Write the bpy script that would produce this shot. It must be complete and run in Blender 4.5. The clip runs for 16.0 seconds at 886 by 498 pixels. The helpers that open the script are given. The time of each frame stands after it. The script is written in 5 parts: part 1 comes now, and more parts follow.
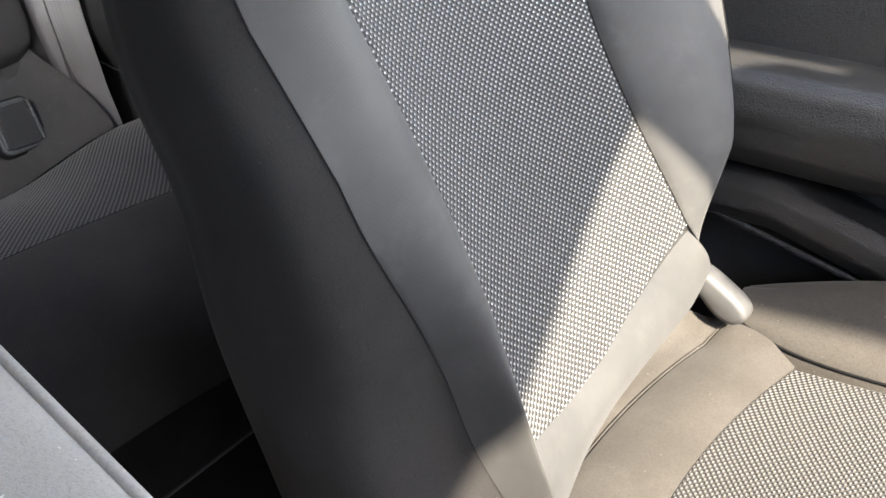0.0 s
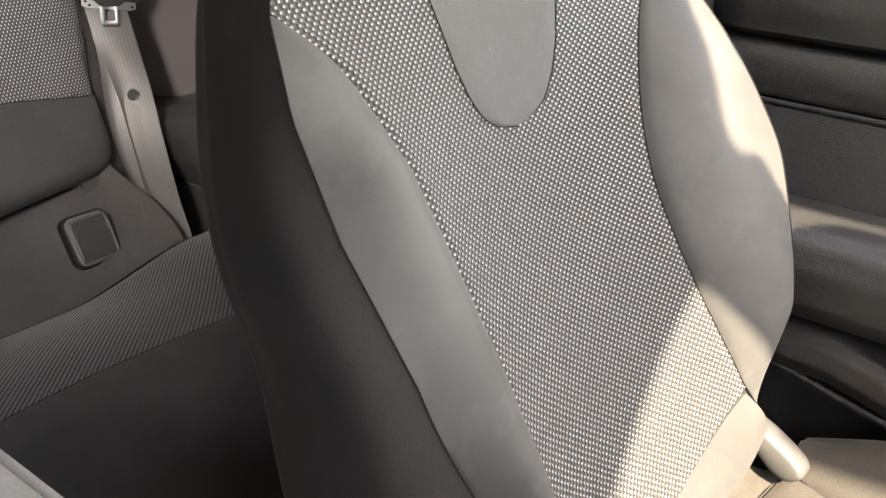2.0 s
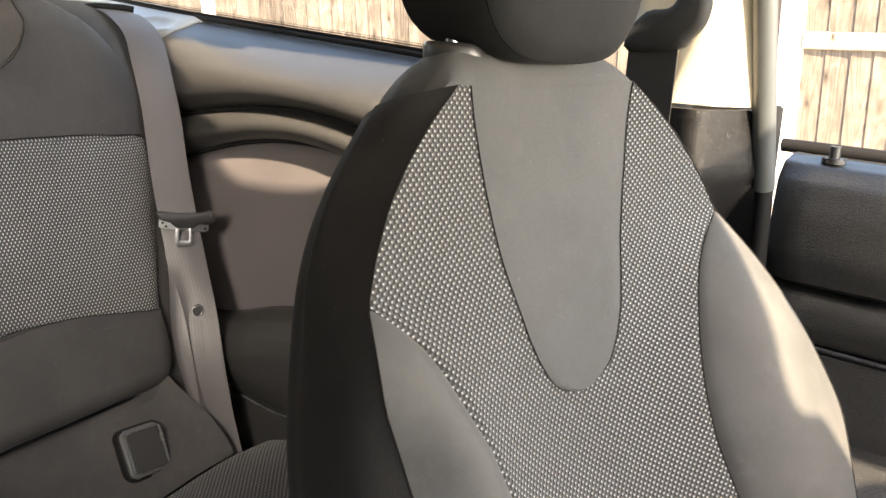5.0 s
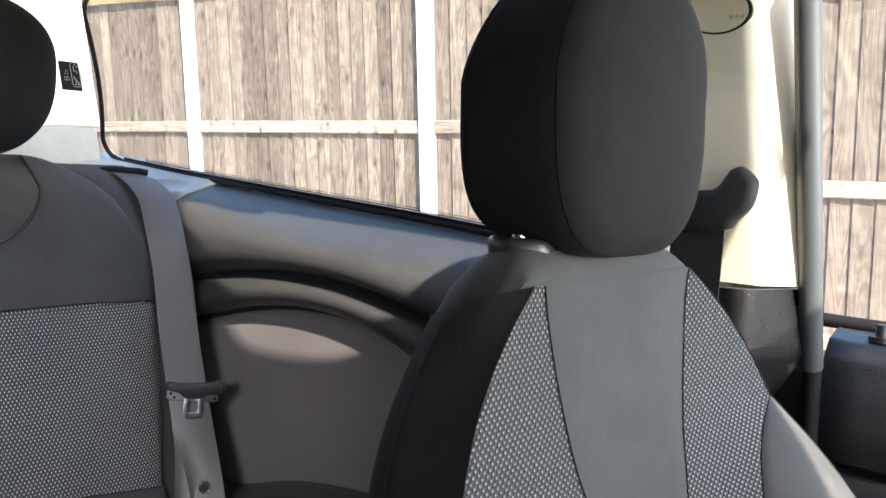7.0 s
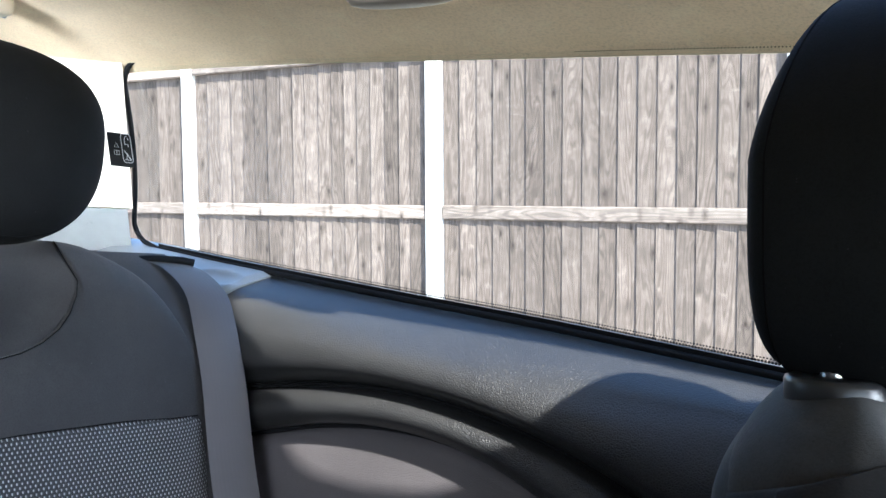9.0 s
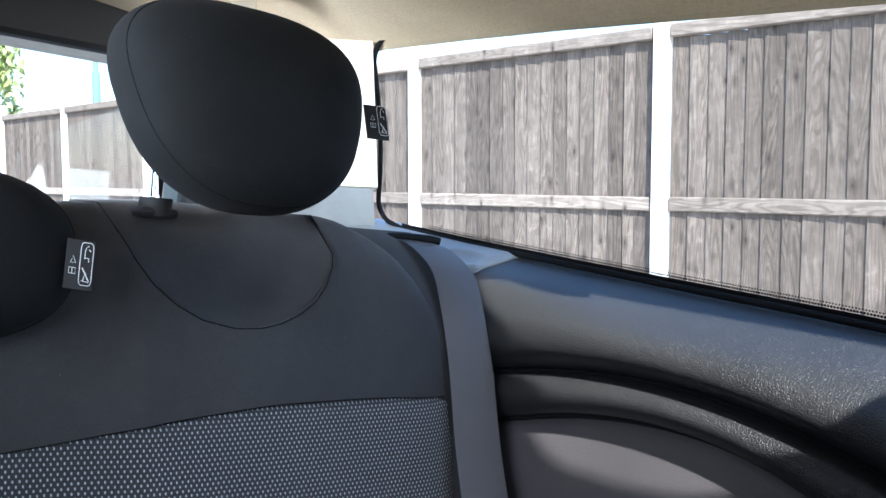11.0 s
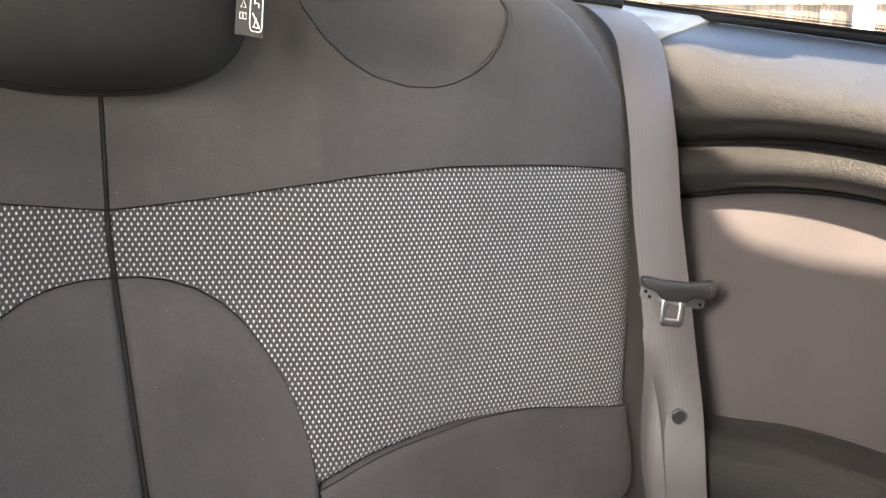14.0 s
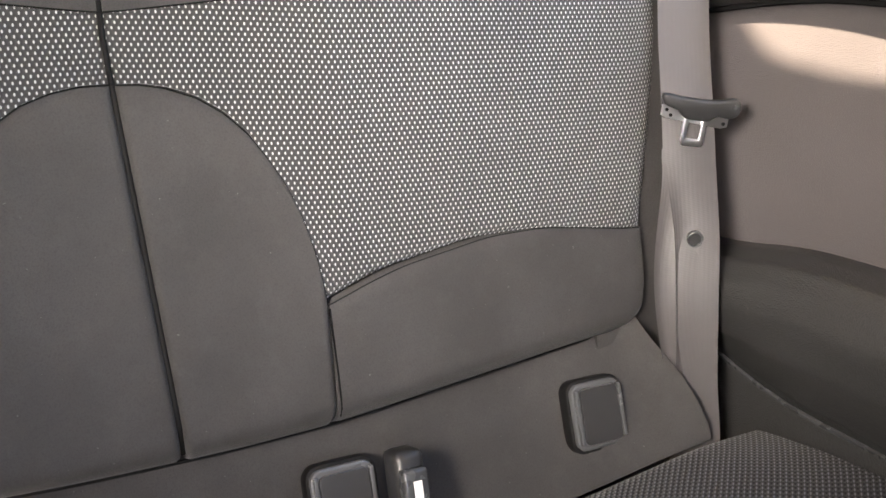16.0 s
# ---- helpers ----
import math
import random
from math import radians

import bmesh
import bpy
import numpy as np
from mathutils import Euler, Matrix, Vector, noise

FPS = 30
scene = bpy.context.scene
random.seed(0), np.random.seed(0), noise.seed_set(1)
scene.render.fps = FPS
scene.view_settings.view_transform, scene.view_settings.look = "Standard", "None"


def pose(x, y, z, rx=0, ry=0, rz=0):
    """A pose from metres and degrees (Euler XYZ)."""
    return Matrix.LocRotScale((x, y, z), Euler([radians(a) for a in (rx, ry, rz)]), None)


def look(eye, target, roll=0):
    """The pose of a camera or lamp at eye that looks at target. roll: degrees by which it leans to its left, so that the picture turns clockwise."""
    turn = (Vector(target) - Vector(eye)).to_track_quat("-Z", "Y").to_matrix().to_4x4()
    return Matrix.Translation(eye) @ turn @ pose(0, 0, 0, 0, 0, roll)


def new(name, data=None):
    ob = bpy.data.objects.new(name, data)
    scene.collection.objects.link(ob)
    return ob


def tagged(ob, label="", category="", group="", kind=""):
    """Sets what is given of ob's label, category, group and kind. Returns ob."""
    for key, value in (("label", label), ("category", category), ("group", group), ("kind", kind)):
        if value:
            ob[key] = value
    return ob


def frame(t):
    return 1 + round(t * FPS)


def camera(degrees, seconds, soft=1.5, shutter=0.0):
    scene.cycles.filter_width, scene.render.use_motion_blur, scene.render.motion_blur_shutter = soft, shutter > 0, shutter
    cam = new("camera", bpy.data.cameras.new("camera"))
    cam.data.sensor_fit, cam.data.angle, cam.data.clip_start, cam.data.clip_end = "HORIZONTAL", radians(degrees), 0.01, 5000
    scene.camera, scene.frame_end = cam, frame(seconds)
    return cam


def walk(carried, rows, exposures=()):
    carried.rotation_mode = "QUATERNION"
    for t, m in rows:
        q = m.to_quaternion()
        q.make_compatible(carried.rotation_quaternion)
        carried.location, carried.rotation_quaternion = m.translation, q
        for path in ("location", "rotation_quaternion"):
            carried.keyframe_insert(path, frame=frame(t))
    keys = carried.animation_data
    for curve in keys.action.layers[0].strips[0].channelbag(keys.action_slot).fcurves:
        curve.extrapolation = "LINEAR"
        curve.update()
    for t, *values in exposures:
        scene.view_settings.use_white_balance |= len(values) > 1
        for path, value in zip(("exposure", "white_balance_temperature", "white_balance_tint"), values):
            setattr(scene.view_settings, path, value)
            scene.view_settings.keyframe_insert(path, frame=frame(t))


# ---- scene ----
cam = camera(52.8, 16.0)
PATH = [
    (0, (0.0207, 0.0009, 0.6615), (-0.6552, 1.3302, -0.3465), -3.7),
    (0.5, (0.0162, 0.0045, 0.6813), (-0.6966, 1.3248, -0.3132), -3.6),
    (1, (0.0099, 0.0063, 0.6966), (-0.7227, 1.3356, -0.2709), -3.4),
    (1.5, (0.0072, 0.0072, 0.7173), (-0.7470, 1.3500, -0.2142), -3.2),
    (2, (-0.0009, 0.0117, 0.7335), (-0.7776, 1.3689, -0.1584), -2.9),
    (2.5, (-0.0090, 0.0126, 0.7524), (-0.8109, 1.3815, -0.0972), -2.6),
    (3, (-0.0072, 0.0072, 0.7587), (-0.8352, 1.3905, -0.0423), -2.4),
    (3.5, (-0.0054, 0.0045, 0.7659), (-0.8550, 1.4040, 0.0180), -2.3),
    (4, (-0.0081, -0.0009, 0.7740), (-0.8757, 1.4148, 0.0801), -2.2),
    (4.2, (-0.0117, -0.0009, 0.7767), (-0.8865, 1.4220, 0.1053), -2.2),
    (6.3, (-0.0666, 0.0090, 0.8163), (-0.9630, 1.5210, 0.4284), -1.0),
    (6.5, (-0.0765, 0.0081, 0.8163), (-0.9702, 1.5273, 0.4482), -1.3),
    (7, (-0.0954, 0.0090, 0.8271), (-0.9702, 1.5525, 0.5274), -1.1),
    (7.5, (-0.1224, 0.0261, 0.8262), (-0.9630, 1.6011, 0.5967), -0.9),
    (8, (-0.1827, 0.0585, 0.8307), (-0.9981, 1.6533, 0.6525), -0.6),
    (8.5, (-0.2493, 0.0774, 0.8280), (-1.0710, 1.6722, 0.6822), -0.3),
    (9, (-0.2916, 0.0900, 0.8264), (-1.1430, 1.6713, 0.6939), -0.3),
    (9.5, (-0.3312, 0.1008, 0.8226), (-1.2393, 1.6497, 0.6895), -0.6),
    (10, (-0.3546, 0.0927, 0.8130), (-1.3725, 1.5714, 0.6812), -0.8),
    (10.2, (-0.3519, 0.1017, 0.8108), (-1.4184, 1.5453, 0.6783), -0.5),
    (12.3, (-0.3699, 0.1143, 0.7920), (-1.6893, 1.3248, 0.6111), -1.1),
    (12.5, (-0.3681, 0.1152, 0.7848), (-1.7082, 1.3005, 0.5922), -1.2),
    (13, (-0.3699, 0.1206, 0.7713), (-1.7523, 1.2393, 0.4914), -1.4),
    (13.5, (-0.3735, 0.1269, 0.7605), (-1.7649, 1.1961, 0.3600), -1.7),
    (14, (-0.3834, 0.1260, 0.7551), (-1.7631, 1.1664, 0.2520), -1.5),
    (14.5, (-0.3789, 0.1314, 0.7470), (-1.7550, 1.1385, 0.1701), -1.6),
    (15, (-0.3708, 0.1431, 0.7380), (-1.7505, 1.1034, 0.0945), -2.1),
    (15.5, (-0.3861, 0.1395, 0.7317), (-1.7271, 1.0962, 0.0063), -1.7),
    (16, (-0.3888, 0.1404, 0.7263), (-1.7073, 1.0719, -0.0702), -1.7),
]
# seconds, stops, kelvin, tint: the film's automatic exposure and white balance
EXPOSURES = [(0.0, 2.8, 6400, 10), (1.5, 3.05, 7000, 12), (3.5, 2.98, 7900, 12), (4.2, 2.92, 7900, 12), (6.5, 2.35, 6600, 11), (7.5, 2.05, 5800, 8), (8.5, 2.02, 5450, 8), (9.2, 2.04, 5350, 8),
             (10.2, 1.66, 5200, 8), (12.5, 1.75, 5300, 8), (13.2, 2.5, 6400, 11), (14.0, 3.42, 7200, 14), (16.0, 3.62, 7300, 14)]
walk(cam, [(t, look(eye, target, roll)) for t, eye, target, roll in PATH], EXPOSURES)

# ---- light ----
# the car stands on a drive that falls 6 degrees towards its near side, turned 9.5 degrees to the fence
CAR = pose(0, 0, 0, -6.0, 0, -9.5)
SUN = CAR.to_3x3() @ Vector((1.0, -0.6, 1.0)).normalized()   # towards the sun
world = bpy.data.worlds.new("sky")
scene.world = world
world.use_nodes = True
wn = world.node_tree.nodes
sky = wn.new("ShaderNodeTexSky")
sky.sky_type, sky.sun_disc = "NISHITA", False
sky.sun_elevation = math.asin(SUN.z)
sky.sun_rotation = math.atan2(SUN.x, SUN.y)
world.node_tree.links.new(sky.outputs[0], wn["Background"].inputs[0])
wn["Background"].inputs[1].default_value = 0.15
sun = new("sun", bpy.data.lights.new("sun", "SUN"))
sun.data.energy, sun.data.angle, sun.data.color = 5.0, radians(1.0), (1.0, 0.88, 0.71)
sun.matrix_world = look(SUN * 30, (0, 0, 0))


def fill_light(name, at, toward, width, height, watts, spread=180):
    """Area lamp added to stand in for sky light from one side of the car."""
    ob = new(name, bpy.data.lights.new(name, "AREA"))
    ob.data.shape, ob.data.size, ob.data.size_y = "RECTANGLE", width, height
    ob.data.energy, ob.data.color = watts, (1.0, 0.97, 0.93)
    ob.data.spread = radians(spread)
    ob.matrix_world = CAR @ look(at, toward)


# added lamps: sky light by windscreen and passenger window, narrow fills from far side
fill_light("windscreen_sky", (0.66, 0.52, 0.78), (-0.6, 0.36, 0.45), 0.50, 0.36, 1.7)
fill_light("passenger_window_sky", (0.22, 0.73, 0.83), (-0.75, 0.22, 0.55), 0.55, 0.22, 1.3)
# no opening is built behind these two; they lift the rear bench and pillar
fill_light("driver_side_fill", (-0.42, -0.50, 0.92), (-1.08, 0.40, 0.50), 0.45, 0.25, 0.48, 44)
fill_light("far_rear_fill", (-1.0, -0.50, 0.92), (-1.5, 0.60, 0.93), 0.4, 0.2, 0.8, 36)


# ---- materials ----
class Nodes:
    """A material and short ways to wire it."""

    def __init__(self, name, rough=0.6, metal=0.0, spec=0.5):
        self.m = bpy.data.materials.new(name)
        self.m.use_nodes = True
        self.t = self.m.node_tree
        self.b = self.t.nodes["Principled BSDF"]
        self.b.inputs["Roughness"].default_value = rough
        self.b.inputs["Metallic"].default_value = metal
        self.b.inputs["Specular IOR Level"].default_value = spec

    def add(self, kind, **sets):
        n = self.t.nodes.new(kind)
        for k, v in sets.items():
            n.inputs[k.replace("_", " ")].default_value = v
        return n

    def link(self, a, b):
        self.t.links.new(a, b)

    def math(self, op, a, b=None, clamp=False):
        n = self.t.nodes.new("ShaderNodeMath")
        n.operation, n.use_clamp = op, clamp
        for i, v in enumerate((a, b)):
            if v is None:
                continue
            if isinstance(v, (int, float)):
                n.inputs[i].default_value = v
            else:
                self.link(v, n.inputs[i])
        return n.outputs[0]

    def coords(self, kind="Object", scale=(1, 1, 1)):
        c = self.t.nodes.new("ShaderNodeTexCoord")
        m = self.t.nodes.new("ShaderNodeMapping")
        m.inputs["Scale"].default_value = scale
        self.link(c.outputs[kind], m.inputs[0])
        return m.outputs[0]

    def noise(self, vec, scale, detail=3.0, rough=0.55):
        n = self.add("ShaderNodeTexNoise", Scale=scale, Detail=detail, Roughness=rough)
        self.link(vec, n.inputs["Vector"])
        return n.outputs["Fac"]

    def ramp(self, fac, stops):
        r = self.t.nodes.new("ShaderNodeValToRGB")
        while len(r.color_ramp.elements) < len(stops):
            r.color_ramp.elements.new(0.5)
        for e, (p, c) in zip(r.color_ramp.elements, stops):
            e.position, e.color = p, (*c, 1)
        self.link(fac, r.inputs[0])
        return r.outputs[0]

    def mix(self, fac, a, b, blend="MIX"):
        n = self.t.nodes.new("ShaderNodeMix")
        n.data_type, n.blend_type = "RGBA", blend
        for k, v in (("Factor", fac), ("A", a), ("B", b)):
            s = [q for q in n.inputs if q.name == k and (q.type == "VALUE" if k == "Factor" else q.type == "RGBA")][0]
            if isinstance(v, (int, float)):
                s.default_value = v
            elif isinstance(v, tuple):
                s.default_value = (*v, 1)
            else:
                self.link(v, s)
        return [q for q in n.outputs if q.type == "RGBA"][0]

    def bump(self, height, strength=0.3, distance=0.001, under=None):
        n = self.add("ShaderNodeBump", Strength=strength, Distance=distance)
        self.link(height, n.inputs["Height"])
        if under is not None:
            self.link(under, n.inputs["Normal"])
        return n.outputs[0]

    def done(self, color=None, normal=None, rough=None):
        if color is not None:
            if isinstance(color, tuple):
                self.b.inputs["Base Color"].default_value = (*color, 1)
            else:
                self.link(color, self.b.inputs["Base Color"])
        if normal is not None:
            self.link(normal, self.b.inputs["Normal"])
        if rough is not None:
            self.link(rough, self.b.inputs["Roughness"])
        return self.m


def cloth(name, dark, light, weave=1400.0, rough=0.85, sheen=0.25):
    """Fine close-woven upholstery with faint wear."""
    n = Nodes(name, rough, spec=0.12)
    c = n.coords()
    wear = n.noise(c, 9, 5)
    fine = n.noise(c, weave, 2)
    col = n.mix(n.ramp(wear, [(0.35, (0, 0, 0)), (0.7, (1, 1, 1))]), dark, light)
    # thread-to-thread mottling, rubbed patches, and a little lint
    thread = n.noise(c, weave * 0.45, 3, 0.7)
    col = n.mix(n.ramp(thread, [(0.3, (0.35, 0.35, 0.35)), (0.55, (0, 0, 0))]), col, tuple(0.45 * q for q in dark))
    rub = n.ramp(n.noise(c, 38, 6, 0.7), [(0.52, (0, 0, 0)), (0.78, (0.2, 0.2, 0.2))])
    col = n.mix(rub, col, tuple(min(1.0, 1.5 * q) for q in light))
    lint = n.ramp(n.noise(c, 330, 1, 0.4), [(0.785, (0, 0, 0)), (0.81, (0.4, 0.4, 0.4))])
    col = n.mix(lint, col, tuple(min(1.0, 2.2 * q + 0.02) for q in light))
    n.b.inputs["Sheen Weight"].default_value = sheen
    n.b.inputs["Sheen Roughness"].default_value = 0.4
    soft = n.bump(n.noise(c, 22, 3), 0.25, 0.002)
    return n.done(col, n.bump(n.math("ADD", fine, thread), 0.35, 0.0005, soft))


def twill(name, dark, light, pitch=0.0012, rough=0.65):
    """Leathercloth with a fine woven rib along the panel."""
    n = Nodes(name, rough, spec=0.3)
    c = n.coords()
    t = n.t.nodes.new("ShaderNodeTexCoord")
    s = n.t.nodes.new("ShaderNodeSeparateXYZ")
    n.link(t.outputs["UV"], s.inputs[0])
    wob = n.math("MULTIPLY", n.noise(c, 90, 3), 2.0)
    rib = n.math("SINE", n.math("ADD", n.math("MULTIPLY", s.outputs[0], 2 * math.pi / pitch), wob))
    pick = n.math("SINE", n.math("ADD", n.math("MULTIPLY", s.outputs[1], 2 * math.pi / (pitch * 1.3)), n.math("MULTIPLY", s.outputs[0], 2200)))
    weave = n.math("ADD", n.math("MULTIPLY", rib, 0.6), n.math("MULTIPLY", pick, 0.7))
    col = n.mix(n.ramp(n.noise(c, 9, 5), [(0.35, (0, 0, 0)), (0.7, (1, 1, 1))]), dark, light)
    col = n.mix(n.ramp(weave, [(0.0, (0.16, 0.16, 0.16)), (0.6, (0, 0, 0))]), col, tuple(0.5 * q for q in dark))
    rub = n.ramp(n.noise(c, 30, 6, 0.7), [(0.52, (0, 0, 0)), (0.78, (0.4, 0.4, 0.4))])
    col = n.mix(rub, col, tuple(1.35 * q for q in light))
    n.b.inputs["Sheen Weight"].default_value = 0.1
    return n.done(col, n.bump(weave, 0.12, 0.0003, n.bump(n.noise(c, 22, 3), 0.25, 0.002)))


def knit(name, pitch_u, pitch_v, ground, thread, low=0.12, high=0.5, loop=1.0):
    """Spacer knit: rows of small raised light loops, staggered, on a dark ground."""
    n = Nodes(name, 0.6, spec=0.4)
    c = n.t.nodes.new("ShaderNodeTexCoord")
    s = n.t.nodes.new("ShaderNodeSeparateXYZ")
    n.link(c.outputs["UV"], s.inputs[0])
    wob = n.noise(n.coords(), 60, 2)
    u = n.math("ADD", n.math("MULTIPLY", s.outputs[0], 2 * math.pi / pitch_u), n.math("MULTIPLY", wob, 0.9))
    v = n.math("ADD", n.math("MULTIPLY", s.outputs[1], 2 * math.pi / pitch_v), n.math("MULTIPLY", wob, 0.7))
    h = n.math("MULTIPLY", n.math("COSINE", u), n.math("ADD", n.math("MULTIPLY", n.math("COSINE", v), loop), 1.0 - loop))
    r = n.t.nodes.new("ShaderNodeMapRange")
    r.interpolation_type = "SMOOTHSTEP"
    r.inputs["From Min"].default_value, r.inputs["From Max"].default_value = low, high
    n.link(h, r.inputs["Value"])
    tone = n.mix(n.noise(n.coords(), 14, 4), thread, tuple(0.6 * q for q in thread))
    col = n.mix(r.outputs[0], ground, tone)
    n.b.inputs["Sheen Weight"].default_value = 0.15
    return n.done(col, n.bump(h, 0.8, 0.0012))


def leather_grain(name, dark, light, rough=0.45, scale=300.0, depth=0.0017, film=0.0, spec=0.45):
    """Moulded, grained plastic or leathercloth."""
    n = Nodes(name, rough, spec=spec)
    n.b.inputs["Coat Weight"].default_value = film
    n.b.inputs["Coat Roughness"].default_value = 0.28
    c = n.coords()
    v = n.add("ShaderNodeTexVoronoi", Scale=scale)
    v.feature = "DISTANCE_TO_EDGE"
    warp = n.t.nodes.new("ShaderNodeVectorMath")
    warp.operation = "ADD"
    nz = n.add("ShaderNodeTexNoise", Scale=scale * 0.4, Detail=2.0)
    n.link(c, nz.inputs["Vector"])
    sc = n.t.nodes.new("ShaderNodeVectorMath")
    sc.operation = "SCALE"
    sc.inputs["Scale"].default_value = 1.6 / scale
    n.link(nz.outputs["Color"], sc.inputs[0])
    n.link(c, warp.inputs[0])
    n.link(sc.outputs[0], warp.inputs[1])
    n.link(warp.outputs[0], v.inputs["Vector"])
    cell = n.math("MINIMUM", v.outputs["Distance"], 0.18)
    wear = n.noise(c, 7, 5)
    col = n.mix(n.ramp(wear, [(0.3, (0, 0, 0)), (0.75, (1, 1, 1))]), dark, light)
    return n.done(col, n.bump(cell, 0.6, depth), n.math("ADD", n.math("MULTIPLY", wear, 0.25), rough - 0.12))


def plain(name, color, rough=0.5, metal=0.0, spec=0.5, vary=0.15, scale=40.0, bumpy=0.1):
    n = Nodes(name, rough, metal, spec)
    c = n.coords()
    w = n.noise(c, scale, 4)
    col = n.mix(w, tuple(q * (1 - vary) for q in color), tuple(min(1, q * (1 + vary)) for q in color))
    return n.done(col, n.bump(n.noise(c, scale * 12, 2), bumpy, 0.0005), n.math("ADD", n.math("MULTIPLY", w, 0.15), rough - 0.07))


def glass(name, gloss=0.035):
    n = Nodes(name)
    t = n.t.nodes.new("ShaderNodeBsdfTransparent")
    t.inputs[0].default_value = (0.96, 0.98, 0.97, 1)
    g = n.add("ShaderNodeBsdfGlossy", Roughness=0.02)
    mx = n.t.nodes.new("ShaderNodeMixShader")
    mx.inputs[0].default_value = gloss
    n.link(t.outputs[0], mx.inputs[1])
    n.link(g.outputs[0], mx.inputs[2])
    n.link(mx.outputs[0], n.t.nodes["Material Output"].inputs[0])
    return n.m


def webbing(name):
    """Ribbed belt webbing."""
    n = Nodes(name, 0.44, spec=0.5)
    c = n.t.nodes.new("ShaderNodeTexCoord")
    s = n.t.nodes.new("ShaderNodeSeparateXYZ")
    n.link(c.outputs["UV"], s.inputs[0])
    ribs = n.math("SINE", n.math("MULTIPLY", s.outputs[0], 2 * math.pi / 0.0042))
    twill = n.math("SINE", n.math("ADD", n.math("MULTIPLY", s.outputs[1], 2 * math.pi / 0.0016), n.math("MULTIPLY", s.outputs[0], 1500)))
    col = n.mix(n.noise(n.coords(), 11, 4), (0.051, 0.0465, 0.0475), (0.070, 0.0648, 0.0662))
    n.b.inputs["Sheen Weight"].default_value = 0.1
    return n.done(col, n.bump(n.math("ADD", ribs, n.math("MULTIPLY", twill, 0.6)), 0.1, 0.0003))


def timber(name, dark, mid, light, run=2):
    """Weathered sawn board: long grain, knots, a tone of its own for each board."""
    n = Nodes(name, 0.85, spec=0.2)
    c = n.t.nodes.new("ShaderNodeTexCoord")
    o = n.t.nodes.new("ShaderNodeObjectInfo")
    off = n.t.nodes.new("ShaderNodeVectorMath")
    off.operation = "MULTIPLY_ADD"
    n.link(o.outputs["Random"], off.inputs[0])
    off.inputs[1].default_value = (37, 19, 53)
    n.link(c.outputs["Object"], off.inputs[2])
    m = n.t.nodes.new("ShaderNodeMapping")
    m.inputs["Scale"].default_value = tuple(0.07 if i == run else 1.0 for i in range(3))
    n.link(off.outputs[0], m.inputs[0])
    grain = n.noise(m.outputs[0], 70, 7, 0.7)
    broad = n.noise(m.outputs[0], 9, 4, 0.6)
    # flat-sawn figure: contour lines of a long, slow noise
    slow = n.t.nodes.new("ShaderNodeMapping")
    slow.inputs["Scale"].default_value = tuple(0.10 if i == run else 1.0 for i in range(3))
    n.link(off.outputs[0], slow.inputs[0])
    field = n.noise(slow.outputs[0], 11, 1.5, 0.4)
    figure = n.math("SINE", n.math("ADD", n.math("MULTIPLY", field, 120.0), n.math("MULTIPLY", grain, 5.0)))
    col = n.ramp(grain, [(0.25, dark), (0.5, mid), (0.8, light)])
    col = n.mix(n.ramp(figure, [(0.1, (0, 0, 0)), (0.9, (0.68, 0.68, 0.68))]), col, tuple(0.5 * q for q in mid))
    col = n.mix(n.ramp(broad, [(0.45, (0, 0, 0)), (0.85, (0.6, 0.6, 0.6))]), col, light)
    mottle = n.noise(off.outputs[0], 16, 6, 0.7)
    col = n.mix(n.ramp(mottle, [(0.38, (0.55, 0.55, 0.55)), (0.56, (0, 0, 0))]), col, tuple(0.62 * q for q in mid))
    col = n.mix(n.ramp(mottle, [(0.6, (0, 0, 0)), (0.72, (0.6, 0.6, 0.6))]), col, tuple(1.15 * q for q in light))
    kn = n.add("ShaderNodeTexVoronoi", Scale=8.5)
    km = n.t.nodes.new("ShaderNodeMapping")
    km.inputs["Scale"].default_value = (1.6, 1, 0.7)
    n.link(off.outputs[0], km.inputs[0])
    n.link(km.outputs[0], kn.inputs["Vector"])
    col = n.mix(n.ramp(kn.outputs["Distance"], [(0.05, (0.95, 0.95, 0.95)), (0.1, (0.5, 0.5, 0.5)), (0.3, (0, 0, 0))]), col, tuple(0.5 * q for q in dark))
    tone = n.math("ADD", n.math("MULTIPLY", o.outputs["Random"], 0.55), 0.72)
    hsv = n.add("ShaderNodeHueSaturation")
    n.link(tone, hsv.inputs["Value"])
    n.link(col, hsv.inputs["Color"])
    return n.done(hsv.outputs[0], n.bump(grain, 0.6, 0.003))


def leafy(name, a, b):
    n = Nodes(name, 0.6, spec=0.3)
    g = n.t.nodes.new("ShaderNodeNewGeometry")
    col = n.mix(g.outputs["Random Per Island"], a, b)
    n.b.inputs["Subsurface Weight"].default_value = 0.0
    return n.done(col)


